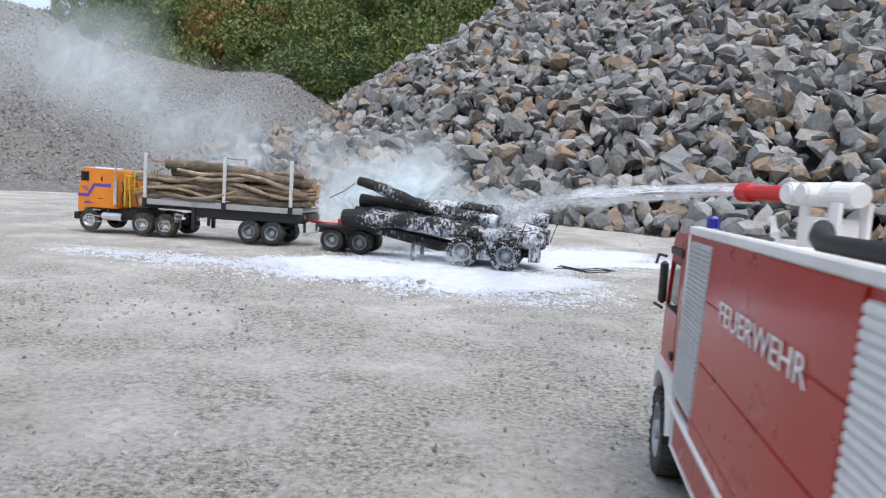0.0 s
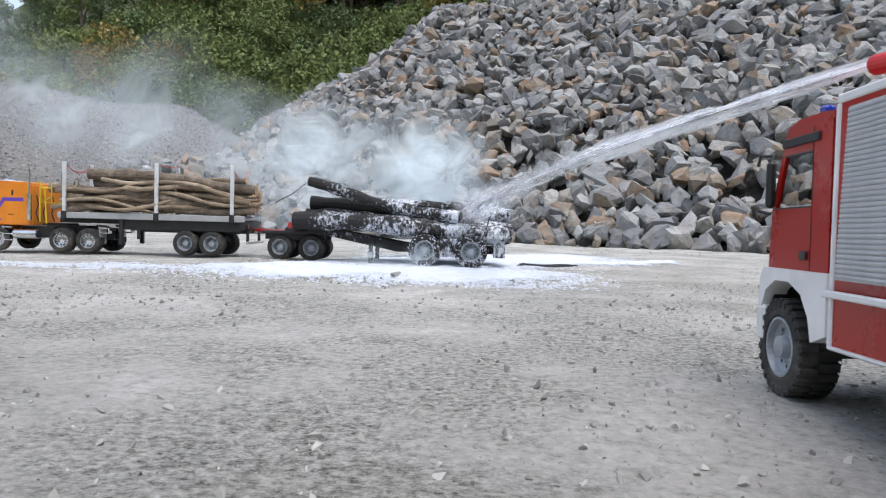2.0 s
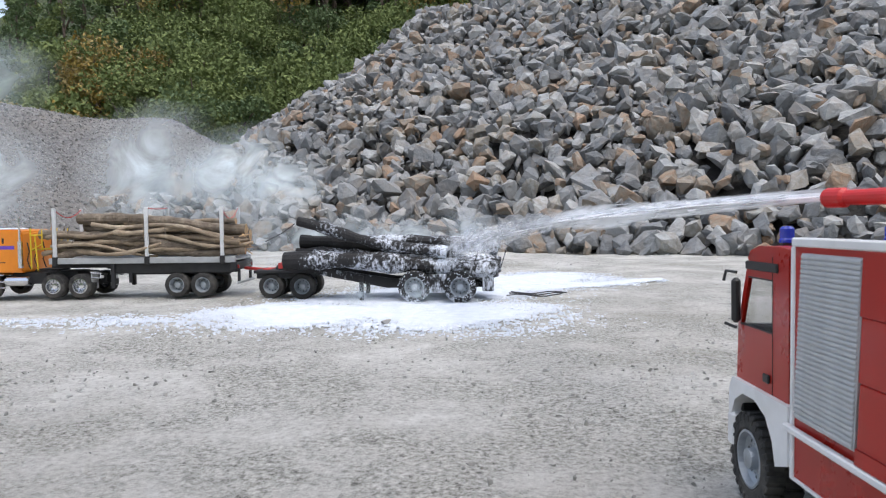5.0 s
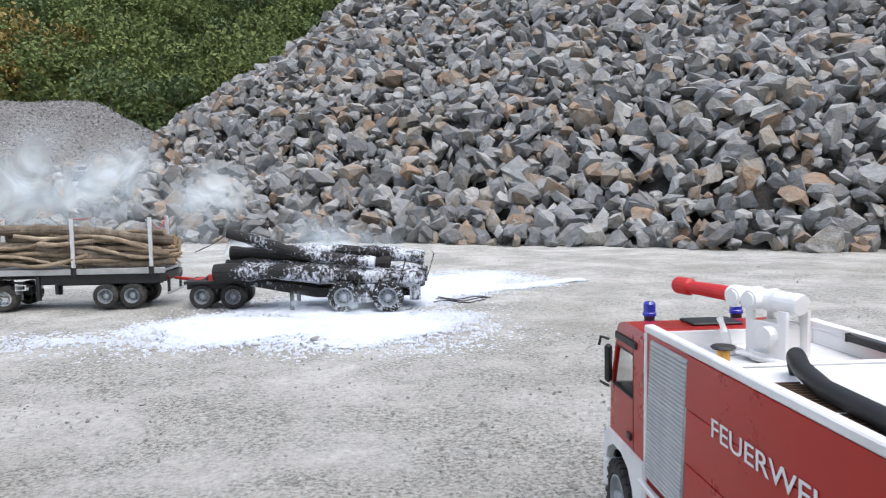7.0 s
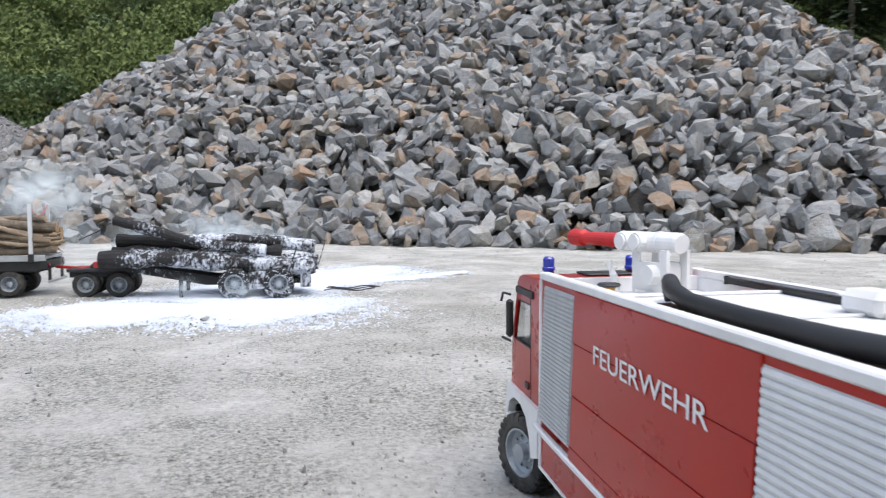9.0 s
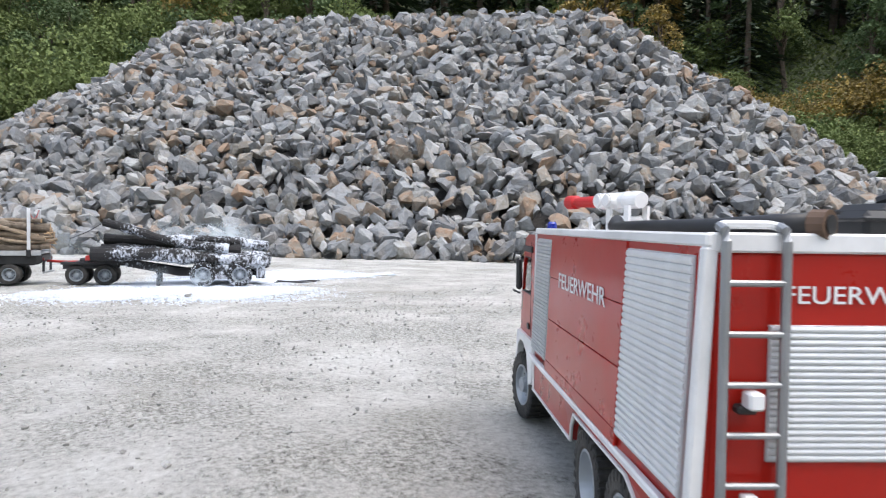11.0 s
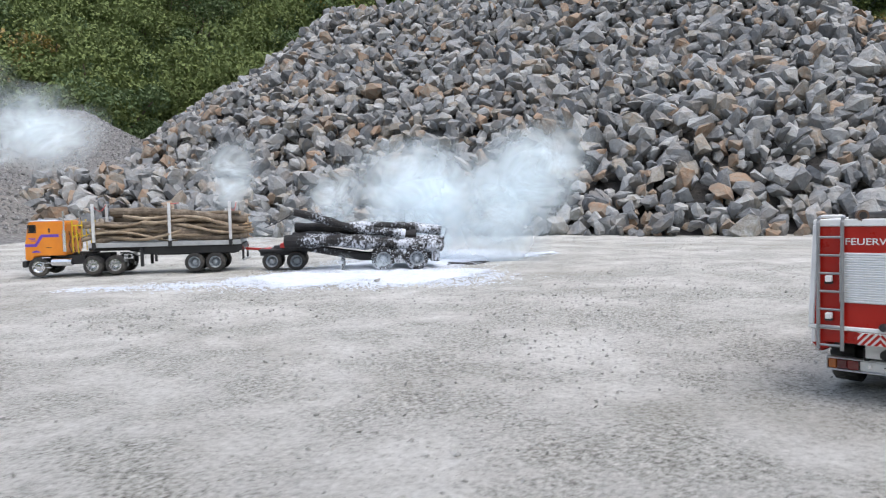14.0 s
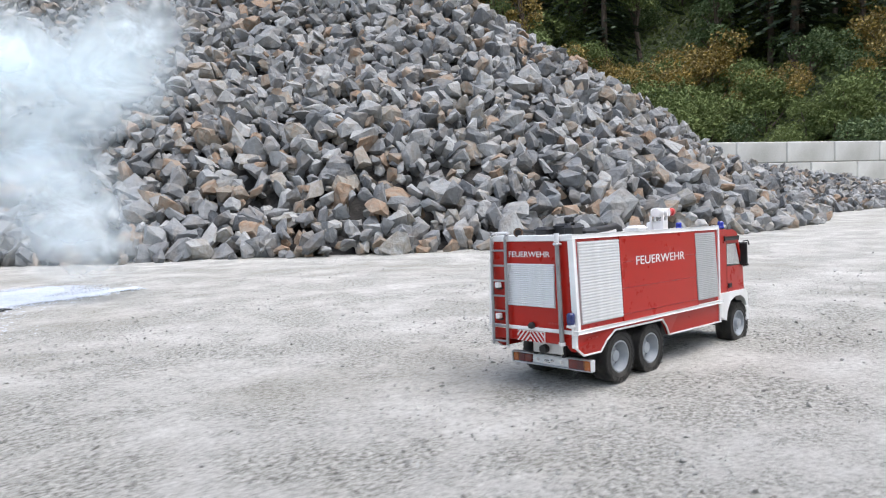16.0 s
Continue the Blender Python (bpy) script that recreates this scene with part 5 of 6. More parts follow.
# ---- dolly and burnt log trailer ----
def build_burnt_trailer():
    dolly = new("dolly")
    tagged(dolly, "black two-axle dolly with red drawbar", "trailer dolly")
    part("drawbar", joined([rod((-0.235, 2.935, 0.092), (-0.125, 2.86, 0.090), 0.0055, 8), box(-0.140, -0.115, 2.82, 2.90, 0.083, 0.096)]), M_REDPLATE, dolly, "red drawbar")
    part("frame", joined([box(-0.155, 0.040, 2.800, 2.812, 0.066, 0.088), box(-0.155, 0.040, 2.895, 2.907, 0.066, 0.088), box(-0.160, 0.045, 2.785, 2.925, 0.084, 0.094)]), M_FRAME, dolly)
    part("turntable", moved(lathe([(0.0002, 0.008), (0.05, 0.008), (0.055, 0.0), (0.055, -0.006)], 20), pose(-0.05, 2.855, 0.099, 90)), M_FRAME, dolly)
    for x, y in ((-0.106, 2.812), (0.0, 2.793)):
        make_wheel(dolly, x, y, 0.0415, 0.0415, 0.038, -1, M_RIM, dished=True)
        make_wheel(dolly, x, y + 0.120, 0.0415, 0.0415, 0.038, 1, M_RIM, dished=True)
    root = new("burnt_trailer")
    tagged(root, "burnt log trailer covered with white extinguishing foam", "trailer")
    part("bunk", box(-0.060, -0.020, 2.715, 2.900, 0.104, 0.122), M_REDPLATE, root, "scorched red bunk")
    for y in (2.725, 2.84):
        part("sloping_beam", prism([(-0.04, 0.108), (0.03, 0.112), (0.30, 0.068), (0.60, 0.062), (0.60, 0.040), (0.28, 0.040), (0.02, 0.092)], y, y + 0.014), M_CHARDRY, root)
    for y in (2.715, 2.86):
        part("prop", box(0.195, 0.208, y, y + 0.01, 0.000, 0.080), M_CHARDRY, root)
    for x, y in ((0.372, 2.672), (0.512, 2.650)):
        make_wheel(root, x, y, 0.049, 0.049, 0.040, -1, M_RIM, tyre_material=M_CHAR, dished=True)
        make_wheel(root, x, y + 0.150, 0.049, 0.049, 0.040, 1, M_CHAR, tyre_material=M_CHAR, dished=True)
    part("axle", rod((0.372, 2.68, 0.046), (0.372, 2.82, 0.046), 0.008), M_CHARDRY, root)
    part("axle", rod((0.512, 2.66, 0.046), (0.512, 2.80, 0.046), 0.008), M_CHARDRY, root)
    part("mudguard", box(0.415, 0.470, 2.66, 2.70, 0.030, 0.085), M_CHAR, root)
    part("mudguard", box(0.580, 0.615, 2.69, 2.78, 0.030, 0.075), M_CHAR, root)
    for x, y in ((0.545, 2.648), (0.640, 2.83)):
        part("wire_stake", tube([(x, y, 0.085), (x + 0.025, y + 0.004, 0.165), (x + 0.020, y + 0.06, 0.170)], [0.0018] * 3, 6), M_CHARDRY, root)
    rng = np.random.default_rng(4)
    for a, b, r0, r1, bend, dry in (((-0.040, 2.722, 0.128), (0.630, 2.700, 0.102), 0.0270, 0.0290, 0.010, False), ((0.002, 2.735, 0.252), (0.470, 2.700, 0.142), 0.0170, 0.0190, 0.012, False),
                                    ((0.000, 2.778, 0.186), (0.520, 2.755, 0.142), 0.0225, 0.0240, 0.008, True), ((0.110, 2.815, 0.192), (0.632, 2.790, 0.160), 0.0220, 0.0230, 0.008, False),
                                    ((-0.020, 2.800, 0.130), (0.625, 2.800, 0.105), 0.0260, 0.0270, 0.006, True), ((-0.010, 2.760, 0.145), (0.640, 2.745, 0.110), 0.0230, 0.0260, 0.006, False)):
        geo, _ = crooked(rng, a, b, r0, r1, bend)
        log = part("charred_log", geo, M_CHARDRY if dry else M_CHAR, None)
        tagged(log, "charred black log, bare at one end" if dry else "charred black log caked with white foam", "log", "charred logs")
    lead = part("ground_cable", tube([(-0.005, 2.72, 0.245), (-0.06, 2.78, 0.215), (-0.14, 2.86, 0.185)], [0.0016] * 3, 5), M_FRAME, None)
    tagged(lead, "thin dark cable strung from the charred logs", "cable")
    for k in range(3):
        pts = [(0.66 + 0.03 * j + 0.01 * k, 2.80 + 0.04 * k + 0.035 * math.sin(j * 1.3 + k), 0.004) for j in range(7)]
        w = part("wire", tube(pts, [0.002] * 7, 5), M_FRAME, None)
        tagged(w, "dark burnt wire lying in the foam", "wire", "wires in the foam")


fire_truck, truck_wheels = build_fire_truck()
build_tractor()
build_semi_trailer()
build_burnt_trailer()


# ---- foam on the ground, jet and smoke ----
def build_foam():
    """A thin uneven blanket of foam round the burnt trailer, thinning into flecks."""
    step = 0.0042
    gx, gy = np.meshgrid(np.arange(-1.3, 1.7, step), np.arange(1.7, 4.1, step), indexing="ij")
    # distance from the foam's spine: along the trailer, with a tongue to the far right
    def spine(ax, ay, bx, by, ra, rb):
        u = np.array([bx - ax, by - ay])
        q = np.clip(((gx - ax) * u[0] + (gy - ay) * u[1]) / (u @ u), 0, 1)
        return np.hypot(gx - ax - q * u[0], gy - ay - q * u[1]) / (ra + (rb - ra) * q)
    d = np.minimum(np.minimum(spine(0.0, 2.46, 0.48, 2.44, 0.30, 0.40), spine(0.3, 2.75, 0.85, 3.45, 0.38, 0.36)), spine(0.8, 3.1, 1.28, 3.32, 0.13, 0.05))
    d = np.minimum(d, 0.66 + 0.8 * spine(-0.70, 2.34, 0.0, 2.25, 0.22, 0.34))
    rng = np.random.default_rng(3)
    coarse = rng.random((gx.shape[0] // 3 + 1, gx.shape[1] // 3 + 1)).repeat(3, 0).repeat(3, 1)[:gx.shape[0], :gx.shape[1]]
    chance = np.clip((1.65 - d) / 1.35, 0, 1) ** 2.9 * (1 + 0.5 * lumps(gx, gy, 0.14, 2)) + np.clip((0.42 - d) * 4, 0, 1)
    keep = np.maximum(0.62 * rng.random(gx.shape) + 0.38 * coarse, 0.02) < chance
    height = 0.0010 + 0.0115 * np.clip(1 - d, 0, 1) + 0.003 * lumps(gx, gy, 0.05, 9) * np.clip(1 - d, 0, 1) + 0.0006 * rng.random(gx.shape)
    gz = height + ground_z(gx, gy)
    jx, jy = rng.uniform(-0.4, 0.4, gx.shape) * step, rng.uniform(-0.4, 0.4, gx.shape) * step
    nx, ny = gx.shape
    verts = np.stack([gx + jx, gy + jy, gz], -1).reshape(-1, 3)
    faces = [(i * ny + j, (i + 1) * ny + j, (i + 1) * ny + j + 1, i * ny + j + 1) for i in range(nx - 1) for j in range(ny - 1) if keep[i, j]]
    used = sorted({k for f in faces for k in f})
    at = {k: n for n, k in enumerate(used)}
    top = verts[used]
    n = len(top)
    low = top - np.array([0, 0, 0.0035])
    ff = [tuple(at[k] for k in f) for f in faces]
    edge = {}
    for f in ff:
        for a, b in zip(f, f[1:] + f[:1]):
            if (b, a) in edge:
                del edge[(b, a)]
            else:
                edge[(a, b)] = 1
    ff += [(b, a, a + n, b + n) for a, b in edge]
    ob = mesh_object("foam_blanket", np.concatenate([top, low]), ff, M_FOAM, smooth=True)
    tagged(ob, "white extinguishing foam spread on the gravel round the trailer", "foam", kind="stuff")
    # foam caked on the logs and wheels
    pieces = []
    for cx, cy in ((0.372, 2.655), (0.512, 2.632)):
        for k in range(150):
            a = rng.uniform(0, 6.28)
            r = 0.049 * (0.58 + 0.42 * rng.random()) + rng.uniform(-0.002, 0.001)
            pieces.append((np.array(BLOB[0]) * rng.uniform(0.0007, 0.0024) + np.array([cx + r * math.cos(a), cy - rng.uniform(-0.002, 0.004), 0.049 + r * math.sin(a)]), BLOB[1]))
    caked = mesh_object("caked_foam", *joined(pieces), M_FOAM, smooth=True)
    tagged(caked, "white foam caked on the burnt trailer wheels", "foam", kind="stuff")


def blob():
    bm = bmesh.new()
    bmesh.ops.create_icosphere(bm, subdivisions=1, radius=1.0)
    bm.verts.index_update()
    out = [tuple(v.co) for v in bm.verts], [tuple(v.index for v in f.verts) for f in bm.faces]
    bm.free()
    return out


BLOB = blob()


def soft_material(name, colour, strength, noise_scale, stretch=1.0, power=1.6, edge=0.55):
    """Thin mist: see-through, densest in the middle of its own sheet, torn by noise."""
    m = bpy.data.materials.new(name)
    m.use_nodes = True
    n, l = m.node_tree.nodes, m.node_tree.links
    n.remove(n["Principled BSDF"])
    tc = n.new("ShaderNodeTexCoord")
    gr = n.new("ShaderNodeTexGradient")
    gr.gradient_type = "SPHERICAL"
    l.new(tc.outputs["Object"], gr.inputs["Vector"])
    info = n.new("ShaderNodeObjectInfo")
    off = n.new("ShaderNodeVectorMath")
    off.operation = "MULTIPLY_ADD"
    off.inputs[1].default_value = (7.0, 5.0, 9.0)
    l.new(info.outputs["Random"], off.inputs[0])
    l.new(tc.outputs["Object"], off.inputs[2])
    tx = n.new("ShaderNodeTexNoise")
    tx.inputs["Scale"].default_value, tx.inputs["Detail"].default_value, tx.inputs["Roughness"].default_value = noise_scale, 5.0, 0.6
    tx.inputs["Distortion"].default_value = 0.6
    l.new(off.outputs[0], tx.inputs["Vector"])
    mr = n.new("ShaderNodeMapRange")
    mr.inputs["From Min"].default_value, mr.inputs["From Max"].default_value = edge - 0.25, edge + 0.2
    l.new(tx.outputs["Fac"], mr.inputs["Value"])
    pw = n.new("ShaderNodeMath")
    pw.operation = "POWER"
    l.new(gr.outputs["Fac"], pw.inputs[0])
    pw.inputs[1].default_value = power
    mu = n.new("ShaderNodeMath")
    mu.operation = "MULTIPLY"
    l.new(pw.outputs[0], mu.inputs[0])
    l.new(mr.outputs[0], mu.inputs[1])
    st = n.new("ShaderNodeMath")
    st.operation, st.use_clamp = "MULTIPLY", True
    l.new(mu.outputs[0], st.inputs[0])
    st.inputs[1].default_value = strength
    tr, di, tl, both, mx = (n.new("ShaderNodeBsdfTransparent"), n.new("ShaderNodeBsdfDiffuse"), n.new("ShaderNodeBsdfTranslucent"), n.new("ShaderNodeMixShader"), n.new("ShaderNodeMixShader"))
    di.inputs["Color"].default_value = tl.inputs["Color"].default_value = (*colour, 1)
    l.new(di.outputs[0], both.inputs[1])
    l.new(tl.outputs[0], both.inputs[2])
    l.new(st.outputs[0], mx.inputs["Fac"])
    l.new(tr.outputs[0], mx.inputs[1])
    l.new(both.outputs[0], mx.inputs[2])
    l.new(mx.outputs[0], n["Material Output"].inputs["Surface"])
    return m


M_SMOKE = soft_material("smoke", (0.86, 0.955, 1.0), 1.25, 1.7, power=1.5, edge=0.47)
M_THIN = soft_material("thin_smoke", (0.84, 0.945, 1.0), 0.62, 1.4, power=1.5, edge=0.46)
M_SPRAY = soft_material("foam_spray", (0.97, 0.98, 1.0), 2.4, 2.2, power=0.9, edge=0.42)
M_DRIZZLE = soft_material("foam_drizzle", (0.95, 0.97, 1.0), 0.8, 3.0, power=1.2, edge=0.52)


def sheet(rng, n=12):
    """A wavy round veil of unit radius, standing across y."""
    g = np.linspace(-1, 1, n)
    gx, gz = np.meshgrid(g, g, indexing="ij")
    ph = rng.uniform(0, 6, 4)
    gy = 0.10 * np.sin(gx * 2.3 + ph[0]) * np.cos(gz * 2.0 + ph[1]) + 0.04 * np.sin(gz * 3.4 + ph[2])
    verts = np.stack([gx, gy, gz], -1).reshape(-1, 3)
    faces = [(i * n + j, (i + 1) * n + j, (i + 1) * n + j + 1, i * n + j + 1) for i in range(n - 1) for j in range(n - 1) if math.hypot(g[i] + 1 / n, g[j] + 1 / n) < 0.9]
    return verts, faces


def build_smoke():
    """Veils of smoke that drift with the wind, each along its own rows."""
    rng = np.random.default_rng(31)
    meshes, veils = [], []
    for k in range(5):
        v, f = sheet(rng)
        me = bpy.data.meshes.new("puff")
        me.from_pydata([tuple(map(float, p)) for p in v], [], f)
        me.validate()
        me.materials.append(M_SMOKE)
        me.shade_smooth()
        meshes.append(me)
        thin = me.copy()
        thin.materials[0] = M_THIN
        veils.append(thin)
    puffs = []

    def puff(rows, size, faint=False):
        ob = share("smoke_puff", (veils if faint else meshes)[len(puffs) % 5], Matrix())
        ob.scale = (size, size, size * rng.uniform(0.75, 1.1))
        tagged(ob, "drifting pale blue-white smoke puff above the charred logs", "smoke", "smoke puffs")
        spin = rng.uniform(-25, 25)
        turn = rng.uniform(-1.6, 1.6)
        tilt = rng.uniform(-34, -14)
        rows = [(max(0.0, min(16.0, t)), p) for t, p in rows]
        if rows[0][0] > 0:
            rows.insert(0, (0.0, rows[0][1]))
        if rows[-1][0] < 16:
            rows.append((16.0, rows[-1][1]))
        done = []
        for t, p in rows:
            if not done or t > done[-1][0] + 0.05:
                done.append((t, p))
        puffs.append((ob, [(t, pose(*p, tilt, spin + turn * t, rng.uniform(-1, 1))) for t, p in done]))

    def j(s):
        return rng.uniform(-s, s)

    def plume(count, size, faint, rows):
        """A few veils that drift together; before and after they lie in the ground's foam or far off."""
        for k in range(count):
            o = (j(0.45 * size), j(0.20), j(0.35 * size))
            way = [(t, tuple(a + b for a, b in zip(p, o))) for t, p in rows]
            if way[0][0] > 0:
                way.insert(0, (way[0][0] - 0.5, (0.35 + j(0.1), 2.9, -0.9)))
            if way[-1][0] < 16:
                last, step = way[-1], tuple(a - b for a, b in zip(way[-1][1], way[-2][1]))
                far = 4.0 / max(0.4, abs(step[0]))
                way.append((min(16.0, last[0] + 3.0), (last[1][0] - abs(step[0]) * far, last[1][1] + 1.5, last[1][2] + 0.3)))
            puff(way, size * rng.uniform(0.9, 1.25), faint and (k > 0 or size > 0.29))

    # the plume that streams off to the left and up behind the tractor at first
    plume(2, 0.40, True, [(0, (-1.87, 3.50, 0.76)), (1, (-1.94, 3.50, 0.84))])
    plume(2, 0.36, True, [(0, (-1.46, 3.40, 0.58)), (1, (-1.34, 3.40, 0.59)), (2, (-1.82, 3.40, 0.65))])
    plume(2, 0.32, True, [(0, (-1.04, 3.30, 0.45)), (1, (-0.89, 3.30, 0.45)), (2, (-1.15, 3.30, 0.53)), (3, (-2.57, 3.30, 0.39))])
    plume(2, 0.30, True, [(0, (-0.67, 3.25, 0.31)), (1, (-0.57, 3.25, 0.36)), (2, (-0.76, 3.25, 0.46)), (3, (-1.90, 3.25, 0.39)), (4, (-2.19, 3.25, 0.42))])
    plume(2, 0.30, True, [(0, (-0.32, 3.20, 0.21)), (1, (-0.32, 3.20, 0.32)), (2, (-0.43, 3.20, 0.40)), (3, (-1.42, 3.20, 0.46)), (4, (-1.58, 3.20, 0.49))])
    plume(2, 0.27, True, [(0, (-0.09, 3.15, 0.18)), (1, (-0.07, 3.15, 0.30)), (2, (-0.07, 3.15, 0.40)), (3, (-1.15, 3.15, 0.46)), (4, (-1.27, 3.15, 0.42)), (6.5, (-1.58, 3.15, 0.50))])
    plume(2, 0.24, True, [(0, (0.04, 3.10, 0.20)), (1, (0.11, 3.10, 0.29)), (2, (0.23, 3.10, 0.32)), (3, (-0.80, 3.10, 0.39)), (4, (-0.63, 3.10, 0.46)), (6.5, (-0.82, 3.10, 0.40)), (8, (-1.29, 3.10, 0.47))])
    plume(2, 0.22, True, [(0, (0.09, 3.08, 0.20)), (2, (0.35, 3.08, 0.30)), (3, (-0.42, 3.08, 0.35)), (4, (-0.34, 3.08, 0.41)), (6.5, (-0.40, 3.08, 0.39)), (7.5, (-0.63, 3.08, 0.42)), (9, (-0.80, 3.08, 0.37))])
    plume(2, 0.17, True, [(0, (0.14, 3.05, 0.18)), (4, (-0.16, 3.05, 0.35)), (6.5, (-0.15, 3.05, 0.35)), (7.5, (-0.16, 3.05, 0.32)), (9, (-0.34, 3.05, 0.31))])
    # later smoke: up and to the left
    plume(2, 0.26, False, [(11.5, (-0.11, 3.20, 0.34)), (12, (-0.18, 3.20, 0.51)), (12.5, (-0.15, 3.20, 0.55)), (13, (-0.51, 3.20, 0.52)), (13.5, (-1.07, 3.20, 0.58)), (14, (-1.32, 3.20, 0.63))])
    plume(2, 0.24, False, [(11.5, (0.07, 3.15, 0.37)), (12, (-0.04, 3.15, 0.46)), (12.5, (0.04, 3.15, 0.45)), (13, (-0.11, 3.15, 0.45)), (13.5, (-0.66, 3.15, 0.50)), (14, (-0.98, 3.15, 0.57))])
    plume(2, 0.20, False, [(11.5, (0.17, 3.10, 0.27)), (12, (0.15, 3.10, 0.34)), (12.5, (0.29, 3.10, 0.32)), (13, (0.20, 3.10, 0.37)), (13.5, (-0.10, 3.10, 0.37)), (14, (-0.34, 3.10, 0.43))])
    plume(2, 0.15, False, [(11.5, (0.41, 3.05, 0.22)), (12, (0.39, 3.05, 0.24)), (12.5, (0.46, 3.05, 0.24)), (13, (0.43, 3.05, 0.29)), (13.5, (0.34, 3.05, 0.31)), (14, (0.18, 3.05, 0.31)), (14.5, (0.20, 3.05, 0.41))])
    # a broad billow that rolls to the right and spreads over the foot of the pile at the end
    plume(2, 0.27, False, [(13.5, (0.88, 3.05, 0.28)), (14, (1.10, 3.05, 0.43)), (14.5, (1.14, 3.05, 0.68)), (15, (1.32, 3.05, 0.76)), (15.5, (1.34, 3.05, 0.82)), (16, (1.25, 3.05, 0.96))])
    plume(2, 0.30, False, [(13.5, (0.75, 3.05, 0.26)), (14, (0.97, 3.05, 0.30)), (14.5, (0.98, 3.05, 0.53)), (15, (1.09, 3.05, 0.56)), (15.5, (1.16, 3.05, 0.61)), (16, (1.14, 3.05, 0.76))])
    plume(2, 0.32, False, [(13.5, (0.62, 3.05, 0.27)), (14, (0.72, 3.05, 0.25)), (14.5, (0.72, 3.05, 0.43)), (15, (0.85, 3.05, 0.46)), (15.5, (0.98, 3.05, 0.64)), (16, (0.97, 3.05, 0.82))])
    plume(2, 0.33, False, [(13.5, (0.48, 3.10, 0.26)), (14, (0.42, 3.10, 0.31)), (14.5, (0.44, 3.10, 0.46)), (15, (0.56, 3.10, 0.39)), (15.5, (0.75, 3.10, 0.42)), (16, (0.87, 3.10, 0.51))])
    plume(2, 0.28, False, [(13.5, (0.64, 3.00, 0.18)), (14, (0.87, 3.00, 0.16)), (14.5, (0.86, 3.00, 0.32)), (15, (0.93, 3.00, 0.24)), (15.5, (1.06, 3.00, 0.22)), (16, (1.03, 3.00, 0.29))])
    plume(1, 0.36, False, [(13.5, (0.48, 3.10, 0.17)), (14, (0.61, 3.10, 0.17)), (14.5, (0.57, 3.10, 0.36)), (15, (0.66, 3.10, 0.29)), (15.5, (0.85, 3.10, 0.89)), (16, (0.83, 3.10, 1.01))])
    # small wisps clinging to the logs and the semi-trailer
    for k in range(5):
        x = -0.18 + 0.18 * k
        puff([(4.0 * i, (x + j(0.07), 3.00 + j(0.04), 0.17 + j(0.05))) for i in range(5)], 0.14 + 0.05 * rng.random(), k % 2 == 0)
    # steam between the wheels and on the foam
    for k in range(2):
        x = 0.22 + 0.16 * k
        puff([(4.0 * i, (x + j(0.04), 2.62 + j(0.02), 0.035 + j(0.01))) for i in range(5)], 0.06 + 0.03 * rng.random(), True)
    return puffs


NOZZLE, LANDING = Vector((0.858, 1.138, 0.279)), Vector((0.50, 2.66, 0.165))


def jet_point(s):
    p = NOZZLE.lerp(LANDING, s)
    p.z += 0.035 * 4 * s * (1 - s) * 0.6
    return p


